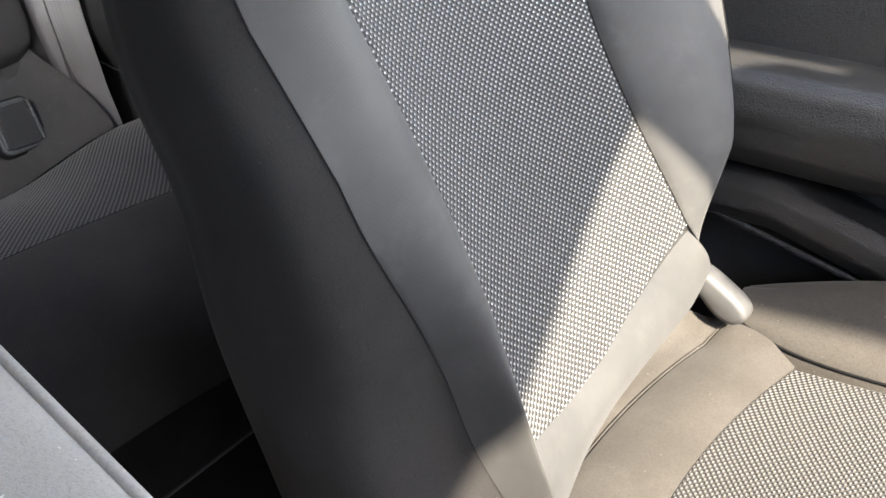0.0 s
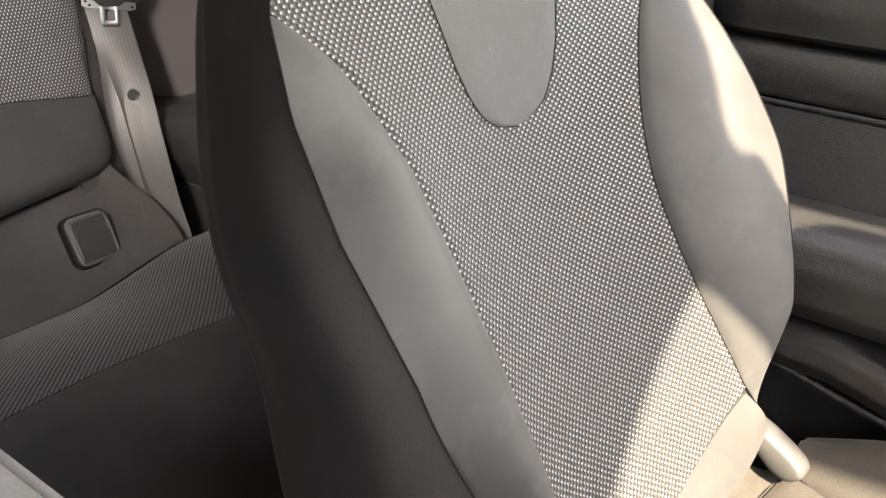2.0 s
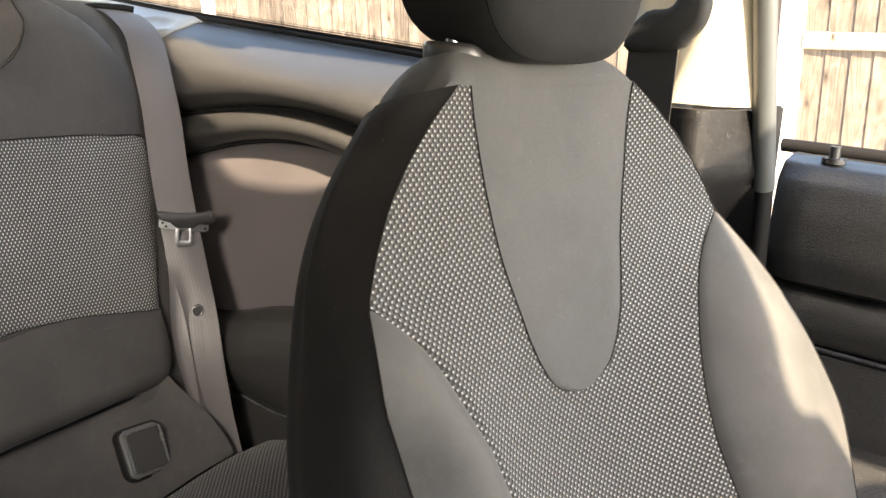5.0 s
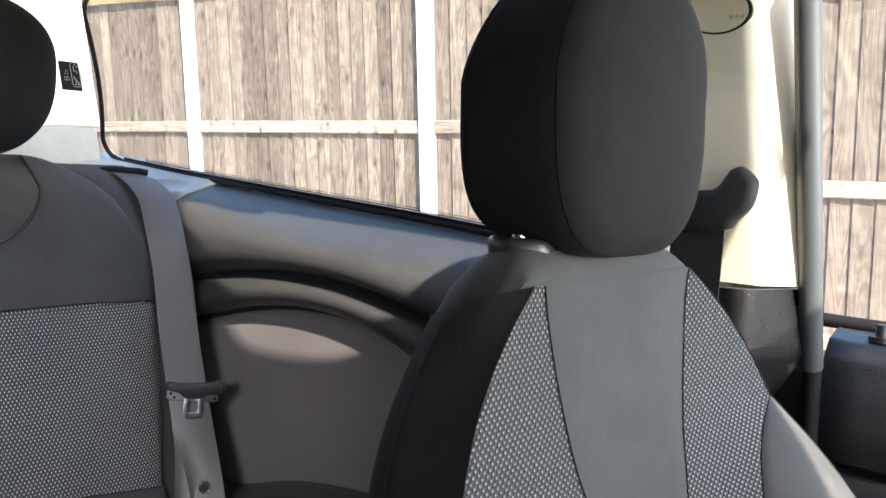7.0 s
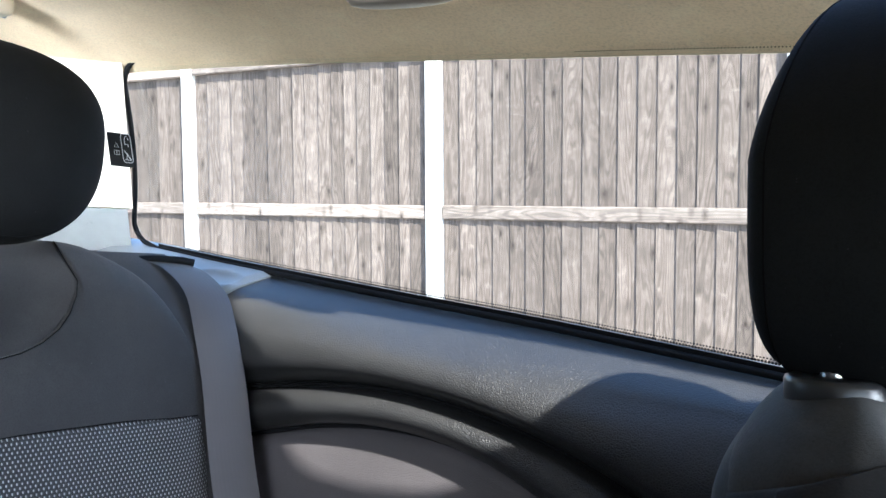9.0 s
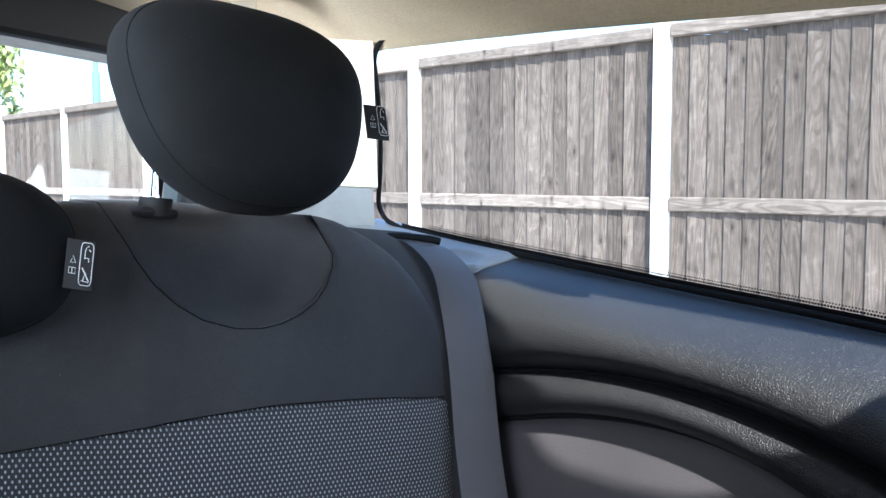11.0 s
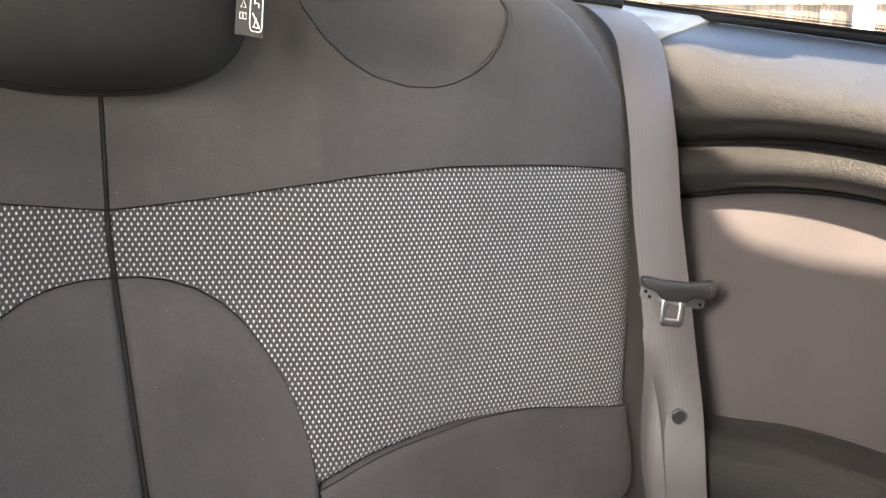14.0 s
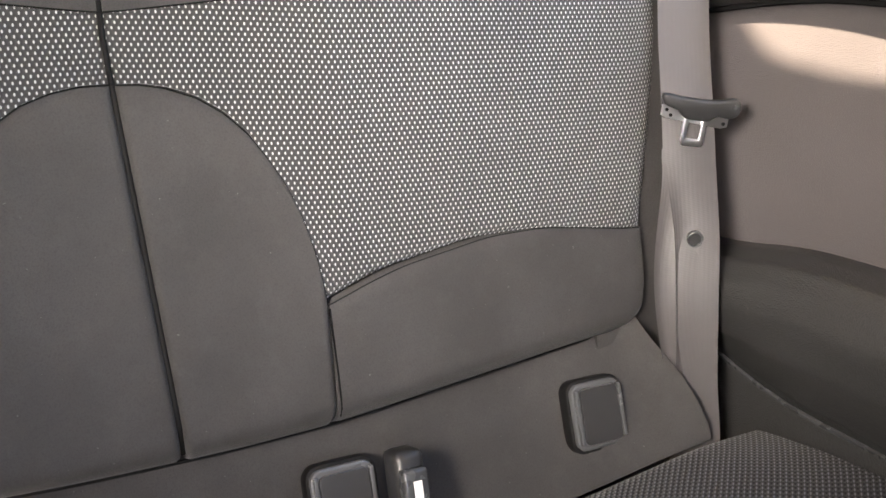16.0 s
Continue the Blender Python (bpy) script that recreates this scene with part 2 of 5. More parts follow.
M_BOLSTER = twill("grey_ribbed_leathercloth", (0.040, 0.040, 0.039), (0.067, 0.066, 0.064))
M_INSERT = cloth("smooth_grey_neoprene", (0.06, 0.061, 0.061), (0.076, 0.076, 0.076), 1700, 0.7, 0.1)
M_SIDE = cloth("charcoal_side_cloth", (0.019, 0.018, 0.0175), (0.027, 0.0255, 0.025), 1600, 0.85, 0.06)
M_HEAD = cloth("charcoal_headrest_cloth", (0.012, 0.0125, 0.013), (0.018, 0.0185, 0.019), 1600, 0.85, 0.02)
M_REAR = cloth("charcoal_rear_seat_cloth", (0.0402, 0.0386, 0.0388), (0.0575, 0.0552, 0.0555), 1600, 0.8, 0.1)
M_KNIT = knit("silver_dotted_knit", 0.0063, 0.0052, (0.011, 0.011, 0.011), (0.46, 0.46, 0.45), 0.42, 0.88)
M_KNIT_REAR = knit("rear_dotted_knit", 0.0047, 0.0076, (0.028, 0.0275, 0.0275), (0.62, 0.615, 0.61), 0.38, 0.85)
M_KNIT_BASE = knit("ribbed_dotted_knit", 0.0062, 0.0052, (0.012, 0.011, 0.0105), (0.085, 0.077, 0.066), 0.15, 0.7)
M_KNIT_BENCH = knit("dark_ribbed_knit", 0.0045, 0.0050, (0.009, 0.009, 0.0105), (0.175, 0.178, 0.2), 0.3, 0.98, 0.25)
M_CUSHION = cloth("brown_grey_cushion_cloth", (0.052, 0.0475, 0.042), (0.074, 0.068, 0.061), 1100, 0.8, 0.1)
M_ARMREST = cloth("pale_grey_leathercloth", (0.25, 0.25, 0.247), (0.3, 0.3, 0.293), 1300, 0.6, 0.1)
M_SEAL = plain("grey_door_seal", (0.05, 0.056, 0.058), 0.5)
M_SEAM = plain("black_piping", (0.007, 0.007, 0.0075), 0.85, spec=0.1)
M_TRIM = leather_grain("black_grained_trim", (0.0188, 0.0188, 0.0195), (0.0285, 0.0282, 0.028), 0.48, 420.0, 0.0036, film=0.45)
M_COVER = leather_grain("black_grained_cover", (0.009, 0.009, 0.0095), (0.013, 0.013, 0.013), 0.3, 560.0, spec=0.2)
M_CARD = leather_grain("mauve_grey_side_card", (0.080, 0.072, 0.0745), (0.101, 0.091, 0.094), 0.55, 430, 0.0017)
M_PLASTIC = plain("black_plastic", (0.02, 0.02, 0.021), 0.38)
M_COLLAR = plain("satin_black_plastic", (0.034, 0.034, 0.035), 0.32, vary=0.05, bumpy=0.02)
M_GLOSS = plain("dark_grey_satin_plastic", (0.045, 0.047, 0.05), 0.27)
M_RECLINER = plain("worn_grey_plastic", (0.06, 0.06, 0.06), 0.55, vary=0.25, scale=90.0)
M_FLAP = plain("grey_satin_surround", (0.075, 0.077, 0.08), 0.25)
M_GREY = plain("mid_grey_satin_plastic", (0.25, 0.26, 0.255), 0.3)
M_CREAM = plain("cream_pillar_trim", (0.8, 0.71, 0.56), 0.55, vary=0.05)
M_HOOK = plain("beige_plastic", (0.5, 0.43, 0.31), 0.45, vary=0.05)
M_ROOF = cloth("cream_headlining", (0.82, 0.64, 0.39), (0.88, 0.7, 0.45), 900, 0.95, 0.1)
# black for seals and joints, and for the shade drawn in the bench's fold
M_RUBBER_SHADE = plain("black_rubber_and_crease_shade", (0.006, 0.006, 0.0065), 0.75, spec=0.2)
M_CARPET = cloth("black_carpet", (0.012, 0.012, 0.013), (0.025, 0.024, 0.024), 500, 0.95, 0.1)
M_CHROME = plain("chrome", (0.75, 0.75, 0.76), 0.12, 1.0, vary=0.03, bumpy=0.02)
M_STEEL = plain("satin_steel", (0.55, 0.55, 0.56), 0.3, 1.0)
M_WEB = webbing("belt_webbing")
M_LABEL = plain("black_woven_label", (0.012, 0.012, 0.012), 0.7)
M_WHITE = plain("white_print", (0.75, 0.75, 0.75), 0.6, vary=0.04)
M_PAINT = plain("dark_body_paint", (0.03, 0.035, 0.04), 0.25)
M_GLASS = glass("window_glass")
M_FENCE = timber("weathered_fence_timber", (0.078, 0.060, 0.050), (0.162, 0.128, 0.106), (0.24, 0.195, 0.166))
M_RAIL = timber("pale_rail_timber", (0.11, 0.082, 0.066), (0.33, 0.265, 0.22), (0.46, 0.39, 0.335), 0)
M_CONCRETE = plain("pale_concrete", (0.74, 0.71, 0.66), 0.9, vary=0.08, scale=12, bumpy=0.4)
M_GROUND = plain("pale_drive", (0.42, 0.40, 0.365), 0.95, vary=0.25, scale=3, bumpy=0.5)
M_LEAF = leafy("green_leaves", (0.24, 0.3, 0.1), (0.42, 0.46, 0.18))
M_BLOSSOM = leafy("pale_blossom", (0.45, 0.47, 0.42), (0.7, 0.7, 0.66))
M_BARK = plain("brown_bark", (0.09, 0.07, 0.055), 0.9, vary=0.3, bumpy=0.5)
M_TILE = plain("red_brown_roof", (0.25, 0.16, 0.13), 0.85)
M_TEAL = plain("teal_felt", (0.16, 0.27, 0.26), 0.8)


# ---- building helpers ----
def thing(name, base=(0, 0, 0), label="", category="", group="", kind="", frame_of=CAR):
    """An empty at the thing's base; its parts are given in the coordinates of the car (or the world)."""
    e = new(name)
    e.empty_display_size = 0.05
    e.matrix_world = frame_of @ Matrix.Translation(base)
    e["base"] = tuple(base)
    return tagged(e, label, category, group, kind)


def base_of(ob):
    p, o = Vector((0, 0, 0)), ob
    while o is not None:
        if "base" in o.keys():
            p += Vector(o["base"])
        o = o.parent
    return p


def mesh_of(name, verts, faces, mat, uvs=None, smooth=True, origin=(0, 0, 0)):
    me = bpy.data.meshes.new(name)
    o = Vector(origin)
    me.from_pydata([tuple(Vector(v) - o) for v in verts], [], faces)
    if uvs is not None:
        layer = me.uv_layers.new(name="UVMap")
        for lp in me.loops:
            layer.data[lp.index].uv = uvs[lp.vertex_index]
    me.materials.append(mat)
    bm = bmesh.new()
    bm.from_mesh(me)
    bmesh.ops.recalc_face_normals(bm, faces=bm.faces)
    bm.to_mesh(me)
    bm.free()
    me.polygons.foreach_set("use_smooth", [smooth] * len(me.polygons))
    if smooth:
        me.set_sharp_from_angle(angle=radians(50))
    me.update()
    return me


def part(name, geo, mat, parent, label="", smooth=True, uvs=None):
    """One mesh under a thing or a part. geo: (verts, faces) or (verts, faces, uvs), in the thing's surrounding coordinates."""
    if len(geo) == 3:
        uvs = geo[2]
    ob = new(name, mesh_of(name, geo[0], geo[1], mat, uvs, smooth, base_of(parent)))
    ob.parent = parent
    return tagged(ob, label)


def single(name, geo, mat, label, category, base=(0, 0, 0), group="", kind="", smooth=True, frame_of=CAR):
    """A thing that is one mesh."""
    ob = new(name, mesh_of(name, geo[0], geo[1], mat, geo[2] if len(geo) == 3 else None, smooth, base))
    ob.matrix_world = frame_of @ Matrix.Translation(base)
    return tagged(ob, label, category, group, kind)


def lerp(table, x):
    """Smooth interpolation in a table of (x, value)."""
    if x <= table[0][0]:
        return table[0][1]
    for (a, p), (b, q) in zip(table, table[1:]):
        if x <= b:
            k = (x - a) / (b - a)
            return p + (q - p) * k
    return table[-1][1]


def smooth_table(table, n=60):
    """The table resampled and smoothed, so that edges flow."""
    lo, hi = table[0][0], table[-1][0]
    xs = [lo + (hi - lo) * i / n for i in range(n + 1)]
    ys = [lerp(table, x) for x in xs]
    for _ in range(6):
        ys = [ys[0]] + [(ys[i - 1] + 2 * ys[i] + ys[i + 1]) / 4 for i in range(1, n)] + [ys[-1]]
    return list(zip(xs, ys))


def grid(fn, nu, nv, off=None, uv=None):
    """A sheet fn(u, v), u and v in 0..1, made solid by the offset off (a vector or a function of u, v); uv in metres."""
    verts, uvs = [], []
    for j in range(nv + 1):
        for i in range(nu + 1):
            verts.append(Vector(fn(i / nu, j / nv)))
    w = nu + 1
    if uv is None:
        mid = nv // 2
        us = [0.0]
        for i in range(nu):
            us.append(us[-1] + (verts[mid * w + i + 1] - verts[mid * w + i]).length)
        vs = [0.0]
        for j in range(nv):
            vs.append(vs[-1] + (verts[(j + 1) * w + nu // 2] - verts[j * w + nu // 2]).length)
        uvs = [(us[i], vs[j]) for j in range(nv + 1) for i in range(w)]
    else:
        uvs = [uv(i / nu, j / nv) for j in range(nv + 1) for i in range(w)]
    faces = [(j * w + i, j * w + i + 1, (j + 1) * w + i + 1, (j + 1) * w + i) for j in range(nv) for i in range(nu)]
    if off is not None:
        n = len(verts)
        for j in range(nv + 1):
            for i in range(w):
                d = off(i / nu, j / nv) if callable(off) else off
                verts.append(verts[j * w + i] + Vector(d))
        uvs = uvs + uvs
        faces += [tuple(n + q for q in reversed(f)) for f in faces[:nu * nv]]
        rim = [i for i in range(w)] + [j * w + nu for j in range(1, nv + 1)] + [nv * w + i for i in range(nu - 1, -1, -1)] + [j * w for j in range(nv - 1, 0, -1)]
        for a, b in zip(rim, rim[1:] + rim[:1]):
            faces.append((b, a, n + a, n + b))
    return verts, faces, uvs


def tube(points, r, sides=8, closed=False):
    """A round cord along points."""
    pts = [Vector(p) for p in points]
    verts, faces, n = [], [], len(pts)
    up = Vector((0.13, 0.31, 0.94)).normalized()
    for i, p in enumerate(pts):
        a, b = pts[(i - 1) % n if closed else max(0, i - 1)], pts[(i + 1) % n if closed else min(n - 1, i + 1)]
        d = (b - a).normalized()
        s = d.cross(up)
        s = s.normalized() if s.length > 1e-4 else d.orthogonal().normalized()
        t = s.cross(d)
        rr = r(i / (n - 1)) if callable(r) else r
        verts += [p + (s * math.cos(k * 2 * math.pi / sides) + t * math.sin(k * 2 * math.pi / sides)) * rr for k in range(sides)]
    for i in range(n if closed else n - 1):
        for k in range(sides):
            a, b = i * sides, ((i + 1) % n) * sides
            faces.append((a + k, a + (k + 1) % sides, b + (k + 1) % sides, b + k))
    if not closed:
        faces += [tuple(range(sides - 1, -1, -1)), tuple(range((n - 1) * sides, n * sides))]
    return verts, faces


def box(lo, hi, bev=0.0, m=None, seg=2):
    """A box with rounded edges."""
    bm = bmesh.new()
    bmesh.ops.create_cube(bm, size=1)
    c, d = (Vector(lo) + Vector(hi)) / 2, Vector(hi) - Vector(lo)
    for v in bm.verts:
        v.co = Vector((v.co.x * d.x, v.co.y * d.y, v.co.z * d.z))
    if bev:
        bmesh.ops.bevel(bm, geom=list(bm.edges), offset=bev, segments=seg, profile=0.5, affect="EDGES")
    for v in bm.verts:
        v.co = (m @ v.co if m is not None else v.co) + c
    out = [v.co.copy() for v in bm.verts], [tuple(v.index for v in f.verts) for f in bm.faces]
    bm.free()
    return out


def joined(*geos):
    verts, faces = [], []
    for g in geos:
        n = len(verts)
        verts += list(g[0])
        faces += [tuple(n + q for q in f) for f in g[1]]
    return verts, faces


def prism(outline, along, bev=0.0):
    """A flat outline (list of vectors) pushed along a vector."""
    bm = bmesh.new()
    f = bm.faces.new([bm.verts.new(p) for p in outline])
    e = bmesh.ops.extrude_face_region(bm, geom=[f])
    bmesh.ops.translate(bm, vec=along, verts=[q for q in e["geom"] if isinstance(q, bmesh.types.BMVert)])
    if bev:
        bmesh.ops.bevel(bm, geom=[q for q in bm.edges if q.is_boundary or q.calc_face_angle(0) > 0.6], offset=bev, segments=2, profile=0.5, affect="EDGES")
    bm.verts.index_update()
    out = [v.co.copy() for v in bm.verts], [tuple(v.index for v in q.verts) for q in bm.faces]
    bm.free()
    return out


def spline(pts, n=8):
    """Catmull-Rom through points."""
    p = [Vector(q) for q in pts]
    p = [2 * p[0] - p[1]] + p + [2 * p[-1] - p[-2]]
    out = []
    for i in range(1, len(p) - 2):
        for k in range(n):
            t = k / n
            a, b, c, d = p[i - 1:i + 3]
            out.append(0.5 * ((2 * b) + (c - a) * t + (2 * a - 5 * b + 4 * c - d) * t * t + (3 * b - a - 3 * c + d) * t ** 3))
    return out + [p[-2]]


# ---- setting: ground and fence ----
GROUND_Z = -0.42


def ground():
    s = 400.0
    n = 40
    def f(u, v):
        a, b = (u - 0.5), (v - 0.5)
        return (s * a * abs(a) * 4, s * b * abs(b) * 4, GROUND_Z)
    single("ground", grid(f, n, n), M_GROUND, "pale drive and land round the car", "ground", kind="structure", frame_of=Matrix())


def fence_y(x):
    return 4.25 - 0.045 * (x + 3.0)


def fence():
    """Close-boarded fence in bays between concrete posts; the bays towards the car's front step down."""
    rnd = random.Random(4)
    slope = math.atan(0.045)
    turn = Matrix.Rotation(-slope, 4, "Z")
    post_at = [-0.77 - 1.79 * k for k in range(9)] + [1.02, 2.81, 4.6]
    post_at.sort()
    root = thing("fence", (-3.0, fence_y(-3.0), GROUND_Z), "weathered close-boarded timber fence between pale concrete posts", "fence", frame_of=Matrix())
    origin = Vector(root["base"])

    def piece(name, me, x, z, dy=0.0, tilt=0.0, squeeze=1.0):
        ob = new(name, me)
        ob.parent = root
        ob.matrix_local = Matrix.Translation(Vector((x, fence_y(x) + dy, z)) - origin) @ turn @ Matrix.Rotation(tilt, 4, "Y") @ Matrix.Diagonal((squeeze, 1, 1, 1))
        return ob
    post_me = mesh_of("post", *box((-0.044, -0.032, 0), (0.044, 0.04, 1.0), 0.006, seg=1), M_CONCRETE, smooth=False)
    boards = []
    for k in range(4):
        # feather-edged board: thick on one edge, thin on the other, ends sawn a little unevenly
        w, h = 0.118, 1.82 + 0.006 * k
        # the thick edge is undercut where it laps over the next board
        v = [(-w / 2, -0.003, 0), (w / 2, -0.013, 0), (w / 2, -0.0095, 0), (w / 2 - 0.026, -0.002, 0), (-w / 2, 0.003, 0)]
        v = [(-a, b, c) for a, b, c in v]
        v += [(a, b, h + 0.004 * ((i + k) % 3)) for i, (a, b, _) in enumerate(v)]
        fcs = [(0, 4, 3, 2, 1), (5, 6, 7, 8, 9), (0, 1, 6, 5), (1, 2, 7, 6), (2, 3, 8, 7), (3, 4, 9, 8), (4, 0, 5, 9)]
        boards.append(mesh_of("board", v, fcs, M_FENCE, smooth=False))
    rail_me = {}
    for a, b in zip(post_at, post_at[1:]):
        bay = b - a
        step = -0.26 if a > -0.9 else 0.0
        step = step * (1 if a < 0 else 1.9) if a > -0.9 else 0.0
        top = 1.53 + step
        x = a + 0.115
        while x < b - 0.06:
            x = min(x, b - 0.098)
            ob = piece("board", boards[rnd.randrange(4)], x, top - 1.86, rnd.uniform(-0.0015, 0.0015), rnd.uniform(-0.002, 0.002), rnd.uniform(0.97, 1.03))
            x += rnd.uniform(0.088, 0.102) if x < b - 0.099 else 1.0
        key = round(bay, 2)
        if key not in rail_me:
            rail_me[key] = (mesh_of("rail", *box((-bay / 2 + 0.05, -0.03, -0.036), (bay / 2 - 0.05, 0.012, 0.036), 0.006, seg=1), M_RAIL, smooth=False),
                            mesh_of("capping", *box((-bay / 2 + 0.05, -0.032, -0.032), (bay / 2 - 0.05, 0.035, 0.032), 0.006, seg=1), M_RAIL, smooth=False))
        mid = (a + b) / 2
        for z in (0.675, 0.0):
            piece("rail", rail_me[key][0], mid, z + step, 0.0, rnd.uniform(-0.003, 0.003))
        piece("capping", rail_me[key][1], mid, top, -0.01, rnd.uniform(-0.004, 0.004))
    for x in post_at:
        ob = piece("post", post_me, x, GROUND_Z, -0.012)
        ob.scale.z = 2.1 if x < -0.9 else (2.03 if x < 0 else 1.8)


def leaf_cloud(n, centre, radii, size, rnd, gap=0.25):
    verts, faces = [], []
    c, r = Vector(centre), Vector(radii)
    lumps = [(Vector((rnd.gauss(0, 0.42), rnd.gauss(0, 0.42), rnd.uniform(-0.9, 0.9))), rnd.uniform(0.25, 0.5)) for _ in range(16)]
    for _ in range(n):
        lc, lr = rnd.choice(lumps)
        p = lc + Vector((rnd.gauss(0, 1), rnd.gauss(0, 1), rnd.gauss(0, 1))).normalized() * lr * rnd.uniform(0.6, 1.0)
        p = Vector((p.x * r.x * (1.05 - 0.35 * max(0, p.z)), p.y * r.y * (1.05 - 0.35 * max(0, p.z)), p.z * r.z)) + c
        q = Euler([rnd.uniform(0, 6.28) for _ in range(3)]).to_matrix()
        s = size * rnd.uniform(0.6, 1.3)
        k = len(verts)
        verts += [p + q @ Vector(v) * s for v in ((-0.5, 0, 0), (0, -0.28, 0.1), (0.55, 0, 0), (0, 0.28, 0.1))]
        faces.append((k, k + 1, k + 2, k + 3))
    return verts, faces


def tree(name, at, height, spread, leaf, size, count, seed, label):
    rnd = random.Random(seed)
    x, y = at
    root = thing(name, (x, y, GROUND_Z), label, "tree", frame_of=Matrix())
    top = Vector((x, y, GROUND_Z + height))
    pts = [Vector((x + rnd.uniform(-0.1, 0.1) * k, y + rnd.uniform(-0.1, 0.1) * k, GROUND_Z + height * 0.85 * k / 6)) for k in range(7)]
    limbs = [tube(pts, lambda t: 0.16 * (1 - 0.85 * t) * height / 6)]
    for k in range(9):
        b = pts[2 + k % 4]
        a = rnd.uniform(0, 6.28)
        e = b + Vector((math.cos(a) * spread * 0.7, math.sin(a) * spread * 0.7, height * rnd.uniform(0.1, 0.3)))
        limbs.append(tube([b, (b + e) / 2 + Vector((0, 0, 0.1)), e], lambda t: 0.05 * (1 - 0.8 * t) * height / 6, 6))
    part("trunk", joined(*limbs), M_BARK, root)
    part("crown", leaf_cloud(count, (x, y, GROUND_Z + height * 0.58), (spread, spread, height * 0.45), size, rnd), leaf, root, smooth=False)


def outside():
    ground()
    fence()
    tree("tree", (-16.7, 5.5), 6.6, 1.4, M_LEAF, 0.15, 26000, 3, "tall leafy green garden tree beyond the fence")
    tree("shrub", (-15.3, 5.3), 3.5, 0.62, M_BLOSSOM, 0.09, 5000, 5, "pale blossoming shrub behind the fence")
    pole = thing("street_lamp", (-15.0, 7.6, GROUND_Z), "slim grey-green steel lamp post behind the fence", "lamp post", frame_of=Matrix())
    part("pole", tube([(-15.0, 7.6, GROUND_Z), (-15.0, 7.6, 2.6)], 0.07, 10), M_TEAL, pole)
    part("shaft", tube([(-15.0, 7.6, 2.6), (-15.0, 7.6, 6.0)], 0.045, 10), M_TEAL, pole)
    part("lantern", box((-15.3, 7.5, 5.98), (-14.9, 7.7, 6.1), 0.03), M_TEAL, pole)
    shed = thing("garden_shed", (-13.0, 7.6, GROUND_Z), "low brown garden shed with a felted roof behind the fence", "shed", frame_of=Matrix())
    part("wall", box((-13.6, 6.9, GROUND_Z), (-12.0, 8.6, 1.72)), M_FENCE, shed, smooth=False)
    part("roof", prism([Vector((-13.8, 6.7, 1.66)), Vector((-11.8, 6.7, 1.86)), Vector((-11.8, 6.7, 1.98)), Vector((-13.8, 6.7, 1.78))], Vector((0, 2.1, 0))), M_TILE, shed, smooth=False)
    lean = thing("lean_to", (-17.5, 6.4, GROUND_Z), "low lean-to with a teal felt roof behind the fence", "shed", frame_of=Matrix())
    part("wall", box((-19.0, 6.3, GROUND_Z), (-16.0, 8.2, 1.55)), M_FENCE, lean, smooth=False)
    part("roof", prism([Vector((-19.2, 6.1, 1.55)), Vector((-15.8, 6.1, 1.62)), Vector((-15.8, 6.1, 1.72)), Vector((-19.2, 6.1, 1.65))], Vector((0, 2.3, 0))), M_TEAL, lean, smooth=False)


outside()

# ---- setting: the car's shell ----
MID = 0.075           # the car's centre line
SILL = smooth_table([(-1.60, 0.828), (-1.405, 0.815), (-1.21, 0.797), (-0.935, 0.776), (-0.735, 0.762), (-0.51, 0.742), (-0.30, 0.725)])
EAVE = smooth_table([(-1.70, 1.044), (-1.30, 1.040), (-1.01, 1.025), (-0.82, 1.011), (-0.60, 0.996), (-0.30, 0.973), (0.30, 0.93)])
ARCH1 = smooth_table([(-1.30, 0.62), (-1.18, 0.648), (-1.08, 0.671), (-0.98, 0.686), (-0.90, 0.692), (-0.835, 0.691), (-0.773, 0.685), (-0.69, 0.668), (-0.61, 0.64), (-0.50, 0.58), (-0.40, 0.51)])
ARCH2 = smooth_table([(-1.30, 0.55), (-1.18, 0.59), (-1.08, 0.617), (-0.99, 0.64), (-0.913, 0.651), (-0.843, 0.653), (-0.78, 0.646), (-0.72, 0.629), (-0.62, 0.58), (-0.52, 0.51), (-0.40, 0.42)])
ARM = smooth_table([(-1.20, 0.375), (-1.04, 0.394), (-1.0, 0.40), (-0.91, 0.431), (-0.82, 0.446), (-0.70, 0.455), (-0.40, 0.455)])
ARM_LOW = smooth_table([(-1.20, 0.35), (-1.0, 0.309), (-0.91, 0.298), (-0.85, 0.299), (-0.78, 0.31), (-0.60, 0.325), (-0.40, 0.33)])
X0, X1 = -1.30, -0.40


def along(u, a=X0, b=X1):
    return a + (b - a) * u


